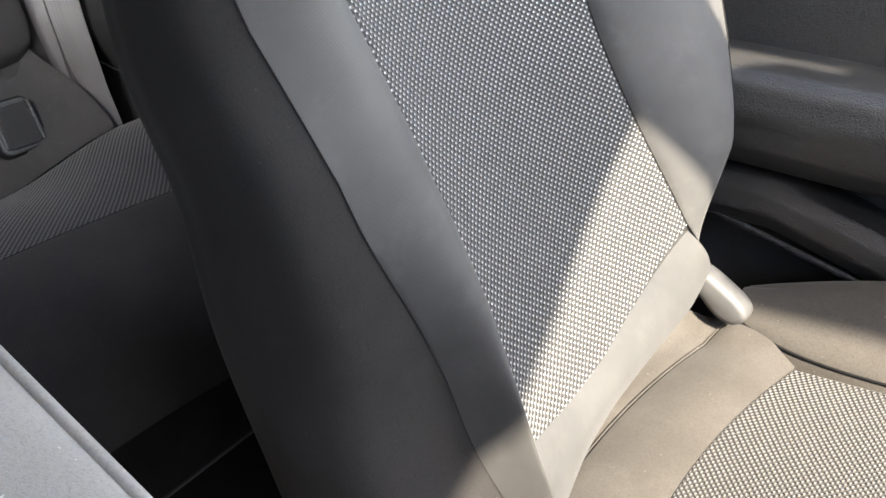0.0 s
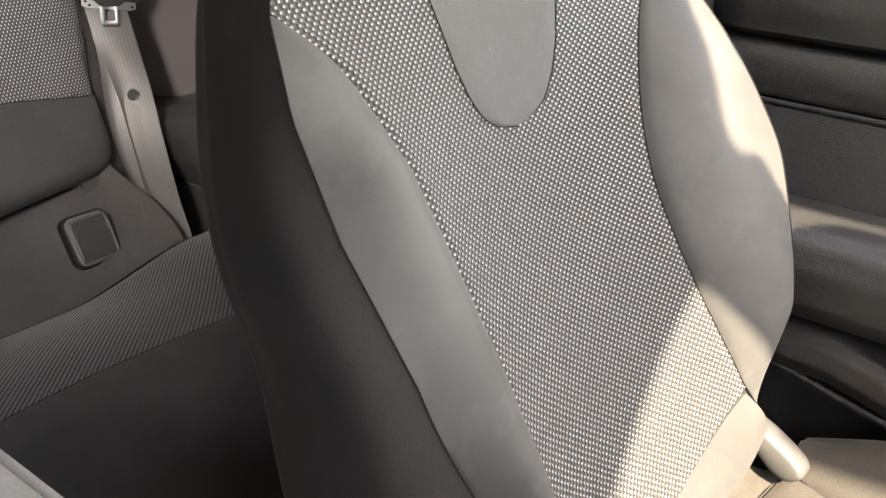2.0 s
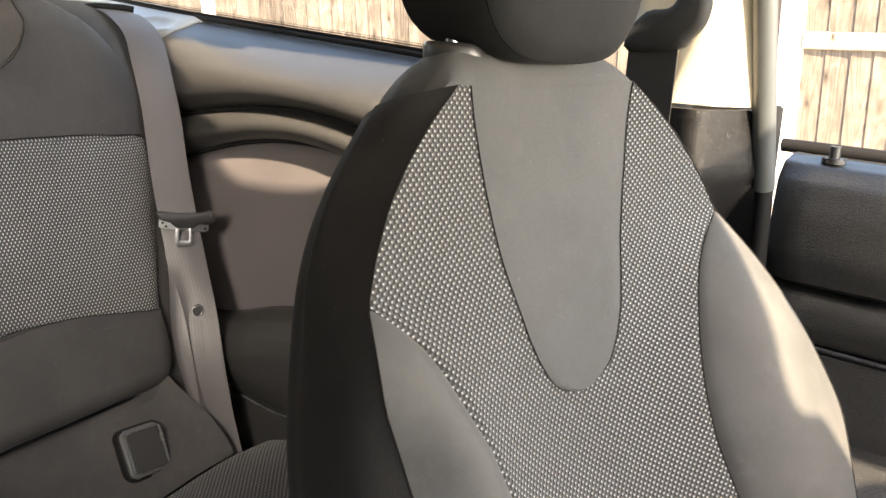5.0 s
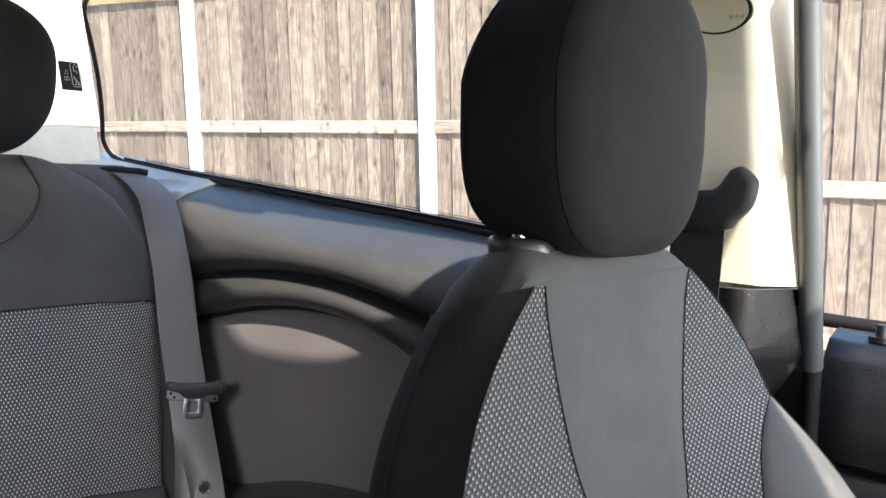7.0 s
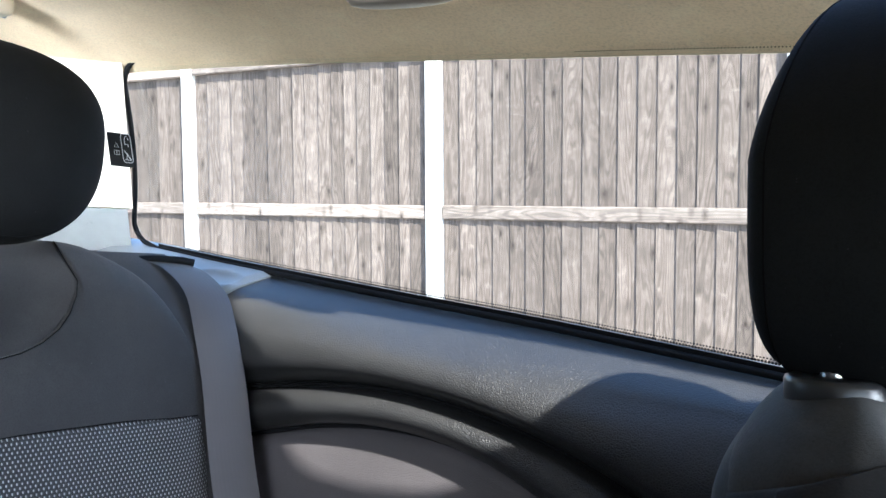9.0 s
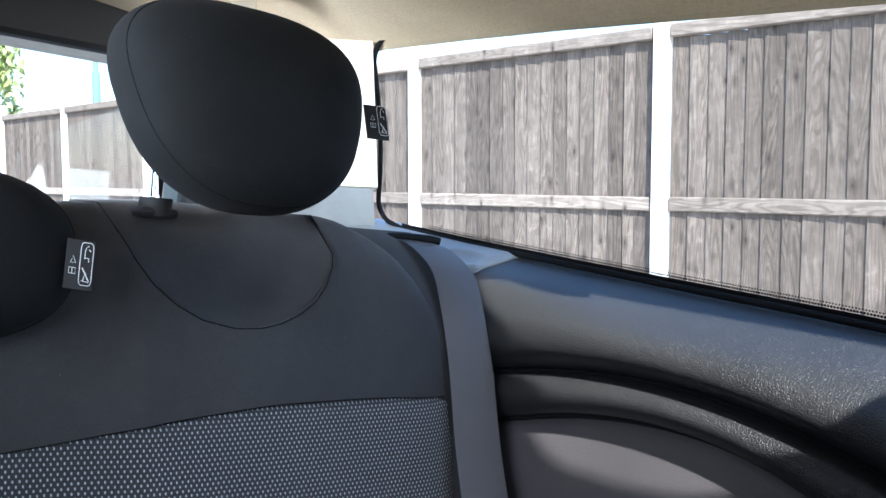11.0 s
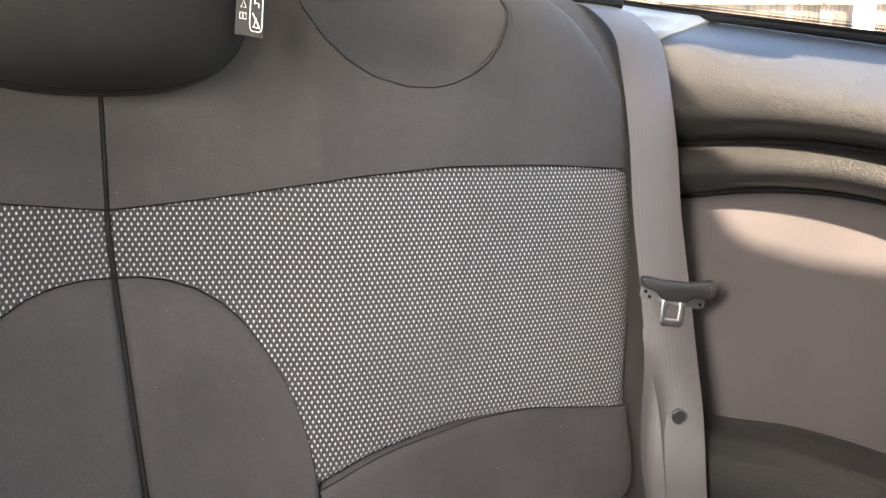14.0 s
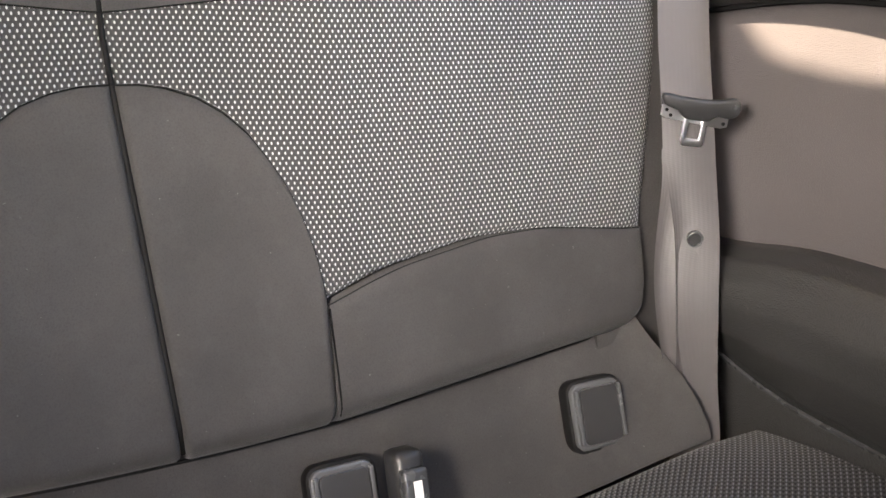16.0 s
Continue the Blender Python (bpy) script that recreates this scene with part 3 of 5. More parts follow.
def sill_at(x, k):
    """The rolled sill's section at x."""
    zt, za = lerp(SILL, x), lerp(ARCH1, x) if x > -1.3 else 0.62
    g = zt - za - 0.024
    pts = [(0.705, zt + 0.004), (0.69, zt + 0.002), (0.665, zt - 0.008), (0.635, zt - 0.024), (0.612, zt - 0.024 - 0.32 * g), (0.605, zt - 0.024 - 0.55 * g), (0.6075, zt - 0.024 - 0.74 * g), (0.6205, za + 0.10 * g), (0.632, za + 0.03 * g), (0.645, za)]
    s = k * (len(pts) - 1)
    i = min(int(s), len(pts) - 2)
    f = s - i
    a, b, c, d = (Vector((0, *q)) for q in (pts[max(0, i - 1)], pts[i], pts[i + 1], pts[min(len(pts) - 1, i + 2)]))
    q = 0.5 * (2 * b + (c - a) * f + (2 * a - 5 * b + 4 * c - d) * f * f + (3 * b - a - 3 * c + d) * f ** 3)
    return (x, q.y, q.z)


def rear_quarter():
    """The trim beside the rear seat: rolled sill, two arched steps, card and padded armrest."""
    out = (0, 0.05, 0)
    root = thing("wall_rear_quarter", (-0.85, 0.63, 0.0), "black grained rear quarter trim with arched steps and padded armrest", "wall", kind="structure")

    def sill(u, k):
        return sill_at(along(u, -1.62), k)
    part("sill_trim", grid(sill, 70, 45, out), M_TRIM, root)

    def band(u, k):
        x = along(u)
        za, zb = lerp(ARCH1, x) - 0.004, lerp(ARCH2, x)
        z = za + (zb - za) * k
        y = 0.627 - 0.013 * math.sin(math.pi * min(1, k * 1.05)) + (0.012 if k < 0.04 else 0) + (0.014 if k > 0.97 else 0)
        return (x, y, z)
    part("arched_band", grid(band, 60, 14, out), M_TRIM, root)

    def card(u, k):
        x = along(u)
        za, zb = lerp(ARCH2, x) - 0.003, lerp(ARM, x) - 0.01
        return (x, 0.644 - 0.008 * math.sin(math.pi * k) + (0.01 if k < 0.03 else 0), za + (zb - za) * k)
    part("side_card", grid(card, 50, 24, out), M_CARD, root, "mauve-grey leathercloth card")

    def arm(u, k):
        x = along(u)
        zt, zb = lerp(ARM, x), lerp(ARM_LOW, x)
        pts = [(0.652, zt + 0.002), (0.625, zt), (0.602, zt - 0.008), (0.588, zt - 0.026), (0.583, zt - 0.05), (0.588, (zt + zb) / 2 - 0.02), (0.603, zb + 0.012), (0.612, zb)]
        s = k * (len(pts) - 1)
        i = min(int(s), len(pts) - 2)
        f = s - i
        f = f * f * (3 - 2 * f) * 0.4 + f * 0.6
        return (x, pts[i][0] + (pts[i + 1][0] - pts[i][0]) * f, pts[i][1] + (pts[i + 1][1] - pts[i][1]) * f)
    part("armrest", grid(arm, 50, 28, (0, 0.03, 0)), M_TRIM, root, "padded black grained armrest")

    def low(u, k):
        x = along(u)
        zt = lerp(ARM_LOW, x) - 0.003
        return (x, 0.617 - 0.004 * math.sin(math.pi * k), zt + (-0.06 - zt) * k)
    part("lower_panel", grid(low, 40, 8, out), M_TRIM, root)
    part("welt", tube([(x, 0.611, lerp(ARM_LOW, x) - 0.001) for x in [along(i / 40) for i in range(41)]], 0.0025, 6), M_GLOSS, root, "pale welt under the armrest")
    for table, y in ((ARCH1, 0.640), (ARCH2, 0.646)):
        part("groove", tube([(x, y, lerp(table, x) - 0.002) for x in [along(i / 50) for i in range(51)]], 0.003, 6), M_RUBBER_SHADE, root)
    part("parcel_ledge", box((-1.62, 0.42, 0.60), (-1.20, 0.66, 0.795), 0.02), M_TRIM, root)
    return root


def belt_housing():
    """Moulded cap with the slot that the rear belt comes out of."""
    root = thing("belt_guide", (-1.20, 0.60, 0.79), "grey satin moulded guide with a black belt slot", "belt guide")
    def cap_end(k):
        return lerp([(0.0, -1.118), (0.1, -1.122), (0.22, -1.132), (0.32, -1.142), (0.42, -1.165)], k)
    def cap(u, v):
        # lies flush on the rolled sill; a shallow oval dish beside the slot
        k = 0.02 + 0.42 * v
        x = -1.44 + (cap_end(k) + 1.44) * u
        p = Vector(sill_at(x, k))
        e = ((p.x + 1.183) / 0.042) ** 2 + ((p.y - 0.652) / 0.014) ** 2
        flange = max(0.0, 0.62 - p.y) * 0.1
        p.y -= flange + 0.002
        return p + Vector((0, 0, 0.0055 - 0.005 * max(0.0, 1 - e) ** 0.6 - 0.004 * max(0.0, (u - 0.96) / 0.04)))
    part("cap", grid(cap, 110, 40, (0, 0.004, -0.006)), M_GREY, root, "pale grey satin cap")
    part("slot", tube([(-1.2055, 0.553, 0.803), (-1.200, 0.566, 0.8045), (-1.192, 0.582, 0.8045), (-1.184, 0.598, 0.804), (-1.178, 0.609, 0.802)], 0.0045, 8), M_RUBBER_SHADE, root, "black slot lip")
    def shelf(u, v):
        # inner end of the guide, running behind the seat's shoulder
        x = -1.40 + 0.215 * u
        yo = 0.63
        yi = lerp([(-1.40, 0.48), (-1.24, 0.50), (-1.205, 0.545), (-1.185, 0.60)], x)
        return (x, yi + (yo - yi) * v, lerp(SILL, x) + 0.003 - 0.02 * v * v - 0.02 * (1 - v) ** 3)
    part("shelf", grid(shelf, 20, 10, (0, 0, -0.008)), M_GREY, root)


def quarter_window():
    root = thing("window_1", (-0.9, 0.66, 0.8), "long rear quarter window with a dotted black border", "window", kind="structure")

    def pane_at(x, k):
        zb, zt = lerp(SILL, x) + 0.004, lerp(EAVE, x) + 0.012
        y = 0.688 + (0.585 - 0.688) * k
        return Vector((x, y + 0.02 * math.sin(math.pi * k), zb + (zt - zb) * k))

    def left(k):
        # the rounded rear end of the opening leans forward towards the top
        r = 0.06
        e = -1.42 + 0.105 * k - 0.013 * math.sin(math.pi * k)
        if k < 0.16:
            e += r * (1 - math.sqrt(max(0, 1 - (1 - k / 0.16) ** 2)))
        if k > 0.86:
            e += 0.055 * (1 - math.sqrt(max(0, 1 - ((k - 0.86) / 0.14) ** 2)))
        return e
    def pane(u, k):
        a = left(k)
        return pane_at(a + (-0.36 - a) * u, k)
    g = part("pane", grid(pane, 20, 12, (0, 0.004, 0)), M_GLASS, root)
    g.visible_shadow = False
    ks = [i / 40 for i in range(41)]
    loop = [pane_at(-0.425 + (left(0) + 0.425) * i / 40, 0.0) for i in range(41)] + [pane_at(left(k), k) for k in ks[1:]] + [pane_at(left(1) + (-0.425 - left(1)) * i / 40, 1.0) + Vector((0, 0, 0.012)) for i in range(1, 41)]
    part("window_seal", tube([p + Vector((0, -0.004, 0)) for p in loop], 0.0035, 8), M_RUBBER_SHADE, root, "black rubber window seal")
    def border(u, k):
        return pane_at(-1.36 + 0.93 * u, 0.03 * k) + Vector((0, -0.0022, 0))
    part("black_border", grid(border, 40, 3, (0, 0.0012, 0)), M_RUBBER_SHADE, root, "black ceramic border")
    # dotted ceramic border along the sill: many small dots, thinning upwards
    verts, faces = [], []
    for row in range(2):
        r = 0.0013 - 0.0004 * row
        for i in range(308):
            x = -1.30 + 0.0028 * i + (0.0014 if row % 2 else 0)
            c = pane_at(x, 0.037 + 0.011 * row) + Vector((0, -0.0012, 0))
            n = len(verts)
            verts += [c + Vector((math.cos(a) * r, 0, math.sin(a) * r)) for a in (0, 1.05, 2.09, 3.14, 4.19, 5.24)]
            faces.append(tuple(range(n, n + 6)))
    # and along the roof edge towards the pillar
    for row in range(2):
        r = 0.0006 + 0.0003 * row
        for i in range(100):
            c = pane_at(-0.67 + 0.0026 * i + (0.0013 if row % 2 else 0), 0.952 + 0.0115 * row) + Vector((0, -0.0012, 0))
            n = len(verts)
            verts += [c + Vector((math.cos(a) * r, 0, math.sin(a) * r)) for a in (0, 1.05, 2.09, 3.14, 4.19, 5.24)]
            faces.append(tuple(range(n, n + 6)))
    part("dotted_border", (verts, faces), M_RUBBER_SHADE, root, smooth=False)["kind"] = "stuff"
    return root


def rear_pillar():
    """Cream trim between quarter window and tail, with the grey moulding under it."""
    root = thing("wall_rear_pillar", (-1.5, 0.6, 0.8), "cream rear pillar trim over a grey moulding", "wall", kind="structure")
    def trim(u, k):
        z = 0.868 + 0.19 * k
        x = -1.65 + (0.262 + 0.085 * k) * u
        y = 0.53 + 0.13 * u ** 0.7 - 0.085 * k
        return (x, y, z)
    part("pillar_trim", grid(trim, 14, 10, (-0.05, 0.03, 0)), M_CREAM, root)
    def low(u, k):
        z = 0.80 + 0.066 * k
        x = -1.665 + (0.25 + 0.03 * k) * u
        y = 0.515 + 0.155 * u ** 0.7 - 0.02 * k + 0.012 * (1 - k)
        return (x, y, z)
    part("grey_moulding", grid(low, 14, 8, (-0.05, 0.03, 0)), M_GREY, root)


# unseen front edge of the roof, slanted to cast the diagonal shadow on the seat
def header_x(y):
    return lerp([(-0.50, 0.61), (-0.10, 0.495), (0.0, 0.458), (0.245, 0.337), (0.33, 0.25), (0.40, 0.175), (0.42, 0.02), (0.60, -0.255)], y)


def headlining():
    """Roof with its lining. Its unseen opening is cut to shape the sun on the quarter trim."""
    INNER = [(-0.85, 0.462), (-0.82, 0.445), (-0.79, 0.428), (-0.70, 0.399), (-0.66, 0.394), (-0.60, 0.379), (-0.56, 0.368), (-0.525, 0.363), (-0.46, 0.366), (-0.406, 0.375), (-0.384, 0.382), (-0.361, 0.404), (-0.343, 0.424), (-0.31, 0.442), (-0.277, 0.462), (-0.25, 0.484), (-0.21, 0.515)]

    def height(x, y):
        d = min(1.0, abs(y - MID) / 0.525)
        return lerp(EAVE, x) + 0.055 * (1 - d ** 2.6) - (0.003 if d > 0.985 else 0)
    hole = (-0.85, -0.21)
    xs = [-1.72, -1.6, -1.45, -1.3, -1.15, -1.0, -0.9] + [hole[0] + (hole[1] - hole[0]) * i / 38 for i in range(39)]

    def rows(x):
        # two rows follow the opening's edges; the outermost bulges to keep sun off the pillar
        yi = lerp(INNER, x)
        yo = min(lerp([(-0.85, 0.468), (-0.76, 0.483), (-0.63, 0.494), (-0.5, 0.507), (-0.4, 0.516), (-0.2, 0.522)], x), yi + 2.5 * max(0.0, x - hole[0]))
        out = [0.60 + 0.03 * math.exp(-((x + 0.38) / 0.05) ** 2), 0.585, 0.565, 0.53, max(yo, yi), yi, 0.30, 0.245, 0.15, MID]
        return out + [2 * MID - y for y in reversed(out[:-1])]
    verts, faces = [], []
    cols = xs + [None] * 5
    w = len(rows(0.0))
    for i, x in enumerate(cols):
        for y in rows(x if x is not None else hole[1]):
            if x is None:
                k = (i - len(xs) + 1) / 5
                xx = xs[-1] + (header_x(y) - xs[-1]) * k
            else:
                xx = x
            verts.append(Vector((xx, y, height(xx, y))))
    for i in range(len(cols) - 1):
        for j in range(w - 1):
            if j == 4 and cols[i] is not None and cols[i + 1] is not None and cols[i] > hole[0] - 0.001:
                continue
            faces.append((i * w + j, i * w + j + 1, (i + 1) * w + j + 1, (i + 1) * w + j))
    n = len(verts)
    lower = list(faces)
    verts = verts + [v + Vector((0, 0, 0.012)) for v in verts]
    faces = faces + [tuple(n + q for q in reversed(f)) for f in lower]
    edge = {}
    for f in lower:
        for a, b in zip(f, f[1:] + f[:1]):
            edge[(a, b)] = edge.get((a, b), 0) + 1
    for a, b in edge:
        if (b, a) not in edge:
            faces.append((b, a, n + a, n + b))
    single("ceiling", (verts, faces), M_ROOF, "cream fabric roof lining", "ceiling", kind="structure")
    lamp = thing("roof_lamp", (-0.82, 0.55, 1.03), "small cream roof lamp over the quarter window", "lamp")
    def dome(u, v):
        a = 2 * math.pi * u
        r = v
        x, y = -0.767 + 0.062 * r * math.cos(a), 0.483 + 0.009 * r * math.sin(a)
        return (x, y, height(x, min(y, 0.585)) - 0.003 - 0.009 * math.sqrt(max(0, 1 - r ** 4)))
    part("lens", grid(dome, 24, 8, (0, 0, 0.01)), M_HOOK, lamp)
    hook = thing("coat_hook", (-1.26, 0.385, 1.06), "cream folding coat hook with a slot hanging from the roof lining", "hook")
    tilt = Matrix.Rotation(radians(14), 3, "X") @ Matrix.Rotation(radians(12), 3, "Y")
    part("plate", box((-1.285, 0.378, 1.052), (-1.240, 0.412, 1.072), 0.006), M_HOOK, hook)
    bars = [((0.0, 0.013), (0.030, 0.004)), ((0.0, -0.016), (0.030, 0.014)), ((-0.0115, 0.003), (0.007, 0.016)), ((0.0115, 0.003), (0.007, 0.016))]
    part("tab", joined(*[box((-1.2595, 0.381 + cy - dy / 2, 1.050 + cz - dz / 2), (-1.2565, 0.381 + cy + dy / 2, 1.050 + cz + dz / 2), 0.001, tilt) for (cy, cz), (dy, dz) in bars]), M_HOOK, hook, "slotted cream tab", smooth=False)
    part("hinge", tube([(-1.258, 0.392, 1.060), (-1.258, 0.410, 1.056)], 0.005, 10), M_GREY, hook)


def middle_pillar():
    """Pillar behind the front seat: cream above, black below, with the belt guide."""
    root = thing("wall_middle_pillar", (-0.36, 0.70, 0.5), "cream middle pillar trim above a black grained lower cover", "wall", kind="structure")
    def upper(u, k):
        z = 0.736 + 0.255 * k
        x0, x1 = -0.445 - 0.01 * k, -0.329 - 0.005 * k
        x = x0 + (x1 - x0) * u
        y = 0.685 - 0.07 * k + 0.042 * max(0, u - 0.72) / 0.28 + 0.02 * (1 - min(1, u / 0.2)) ** 2
        return (x, y, z)
    part("upper_trim", grid(upper, 22, 14, (0, 0.012, 0)), M_CREAM, root)
    def lower(u, k):
        z = 0.50 + 0.233 * k
        x0, x1 = -0.45 + 0.02 * (1 - k), -0.334 - 0.6 * max(0.0, 0.674 - z)
        x = x0 + (x1 - x0) * u
        y = 0.69 + 0.05 * max(0, u - 0.72) / 0.28 - 0.020 * math.sin(math.pi * u) ** 0.8 - 0.004 * k
        return (x, y, z)
    part("lower_cover", grid(lower, 22, 24, (0, 0.012, 0)), M_COVER, root)
    part("return_panel", box((-0.47, 0.772, 0.36), (-0.338, 0.80, 0.735), 0.004), M_RUBBER_SHADE, root, "black inner pillar panel")
    # airbag badge: an oval outline with unreadable writing as bars
    def oval(r0, r1, dy):
        def f(u, v):
            a = 2 * math.pi * u
            r = r0 + (r1 - r0) * v
            k = (0.963 - 0.736 + 0.017 * r * math.sin(a)) / 0.255
            return (-0.392 + 0.028 * r * math.cos(a), 0.685 - 0.07 * k - dy, 0.963 + 0.017 * r * math.sin(a))
        return f
    part("badge_groove", grid(oval(0.96, 1.04, 0.001), 40, 2, (0, 0.004, 0)), M_RUBBER_SHADE, root)
    part("badge", grid(oval(0.0, 0.95, 0.0012), 40, 4, (0, 0.004, 0)), M_CREAM, root)
    part("badge_print", joined(*[box((-0.381 + 0.0045 * i, 0.6222, 0.9565), (-0.378 + 0.0045 * i, 0.6228, 0.9595)) for i in range(3)]), M_HOOK, root, "small faint print bars", smooth=False)
    guide = thing("front_belt", (-0.37, 0.66, 0.80), "black front seat belt on its pillar guide", "seat belt")
    ring = spline([Vector((x, 0.652, z)) for x, z in ((-0.377, 0.835), (-0.368, 0.838), (-0.358, 0.831), (-0.354, 0.822), (-0.358, 0.805), (-0.369, 0.793), (-0.38, 0.784), (-0.426, 0.781), (-0.428, 0.797), (-0.411, 0.815), (-0.391, 0.818), (-0.382, 0.826))], 3)[:-1]
    part("guide", prism(ring, Vector((0.0, -0.02, 0)), 0.007), M_LABEL, guide, "black D-shaped belt guide")
    def strap(u, k):
        x = -0.4255 + 0.047 * u
        return (x - 0.004 * k, 0.640 - 0.004 * math.sin(3 * k), 0.802 - 0.36 * k)
    part("webbing", grid(strap, 6, 16, (0, 0.0015, 0)), M_LABEL, guide, "black webbing")


def door():
    """The front passenger door: padded top, card, armrest shelf and pocket; glass above."""
    root = thing("door_1", (0.1, 0.78, 0.0), "closed black grained front door with padded top and armrest", "door", kind="structure")
    a, b = -0.327, 0.75
    def profile(pts):
        def f(u, k):
            x = a + (b - a) * u
            s = k * (len(pts) - 1)
            i = min(int(s), len(pts) - 2)
            t = s - i
            dz = -0.02 * u
            e = 0.012 * max(0, 1 - u / 0.02) ** 2
            return (x, pts[i][0] + (pts[i + 1][0] - pts[i][0]) * t + e, pts[i][1] + (pts[i + 1][1] - pts[i][1]) * t + dz)
        return f
    part("top_pad", grid(profile([(0.838, 0.688), (0.80, 0.690), (0.775, 0.684), (0.762, 0.668), (0.757, 0.64), (0.758, 0.60), (0.766, 0.574), (0.785, 0.566)]), 60, 28, (0, 0.03, 0)), M_TRIM, root, "padded black grained door top")
    part("middle_pad", grid(profile([(0.79, 0.564), (0.772, 0.562), (0.766, 0.55), (0.768, 0.53), (0.776, 0.514), (0.79, 0.511)]), 60, 16, (0, 0.03, 0)), M_TRIM, root)
    part("card", grid(profile([(0.786, 0.509), (0.776, 0.505), (0.774, 0.46), (0.775, 0.40), (0.776, 0.30), (0.778, 0.16), (0.79, -0.02)]), 40, 24, (0, 0.03, 0)), M_TRIM, root)
    part("seam", tube([(a + (b - a) * i / 30, 0.776, 0.510 - 0.02 * i / 30) for i in range(31)], 0.0022, 6), M_GLOSS, root)
    part("armrest", grid(profile([(0.776, 0.425), (0.75, 0.424), (0.718, 0.419), (0.705, 0.408), (0.70, 0.385), (0.706, 0.35), (0.73, 0.325), (0.776, 0.318)]), 60, 28, (0, 0.02, 0)), M_TRIM, root, "grained armrest shelf")
    def pocket(u, k):
        # the pocket's rail falls towards the front
        pts = [(0.776, 0.300), (0.748, 0.302), (0.728, 0.300), (0.718, 0.288), (0.719, 0.268), (0.732, 0.250), (0.776, 0.244)]
        x = a + (b - a) * u
        s = k * (len(pts) - 1)
        i = min(int(s), len(pts) - 2)
        t = s - i
        t = t * t * (3 - 2 * t) * 0.4 + t * 0.6
        return (x, pts[i][0] + (pts[i + 1][0] - pts[i][0]) * t, pts[i][1] + (pts[i + 1][1] - pts[i][1]) * t - 0.27 * max(-0.05, x + 0.10) * (1 - 0.3 * max(0.0, x)))
    part("pocket", grid(pocket, 60, 24, (0, 0.02, 0)), M_TRIM, root, "grained pocket rail")
    part("pocket_welt", tube([(a + (b - a) * i / 30, 0.733, 0.2755 - 0.235 * 1.077 * i / 30 + 0.02) for i in range(31)], 0.003, 6), M_GLOSS, root)
    pin = part("lock_pin", tube([(-0.283, 0.79, 0.684), (-0.283, 0.79, 0.695), (-0.283, 0.79, 0.702)], 0.0052, 12), M_PLASTIC, root, "black lock pin")
    part("pin_collar", tube([(-0.283, 0.79, 0.686), (-0.283, 0.79, 0.691)], 0.011, 16), M_PLASTIC, root)
    part("waist_seal", tube([(a + (b - a) * i / 20 - 0.02, 0.832, 0.694 - 0.02 * i / 20) for i in range(21)], 0.007, 8), M_RUBBER_SHADE, root)
    win = thing("window_2", (0.1, 0.8, 0.7), "front door window glass", "window", kind="structure")
    def pane(u, k):
        return (-0.33 + 1.0 * u * (1 - 0.45 * k), 0.838 - 0.17 * k + 0.03 * math.sin(math.pi * k), 0.692 + 0.29 * k)
    part("pane", grid(pane, 12, 8, (0, 0.004, 0)), M_GLASS, win).visible_shadow = False
    # unseen boxes added to keep sun off the door card and seat bolsters
    single("wall_cant_rail", joined(box((-0.07, 0.49, 0.945), (0.42, 0.64, 0.975), 0.008), box((0.11, 0.43, 0.948), (0.415, 0.50, 0.971), 0.006), box((0.41, 0.42, 0.925), (0.85, 0.64, 0.95), 0.008), box((0.53, 0.235, 0.925), (0.85, 0.43, 0.948), 0.008)), M_ROOF, "unseen cream boxes over the front door that block the sun", "wall", kind="structure")
    # upright weather strip behind the glass
    part("door_seal", tube([(-0.331 + 0.006 * k / 12, 0.750 - 0.118 * (k / 12), 0.66 + 0.33 * k / 12) for k in range(13)], 0.0105, 14), M_SEAL, win, "pale grey upright door seal")
    part("lower_seal", tube([(-0.330, 0.762 - 0.002 * k, 0.50 + 0.16 * k / 6) for k in range(7)], 0.0085, 10), M_RUBBER_SHADE, win)


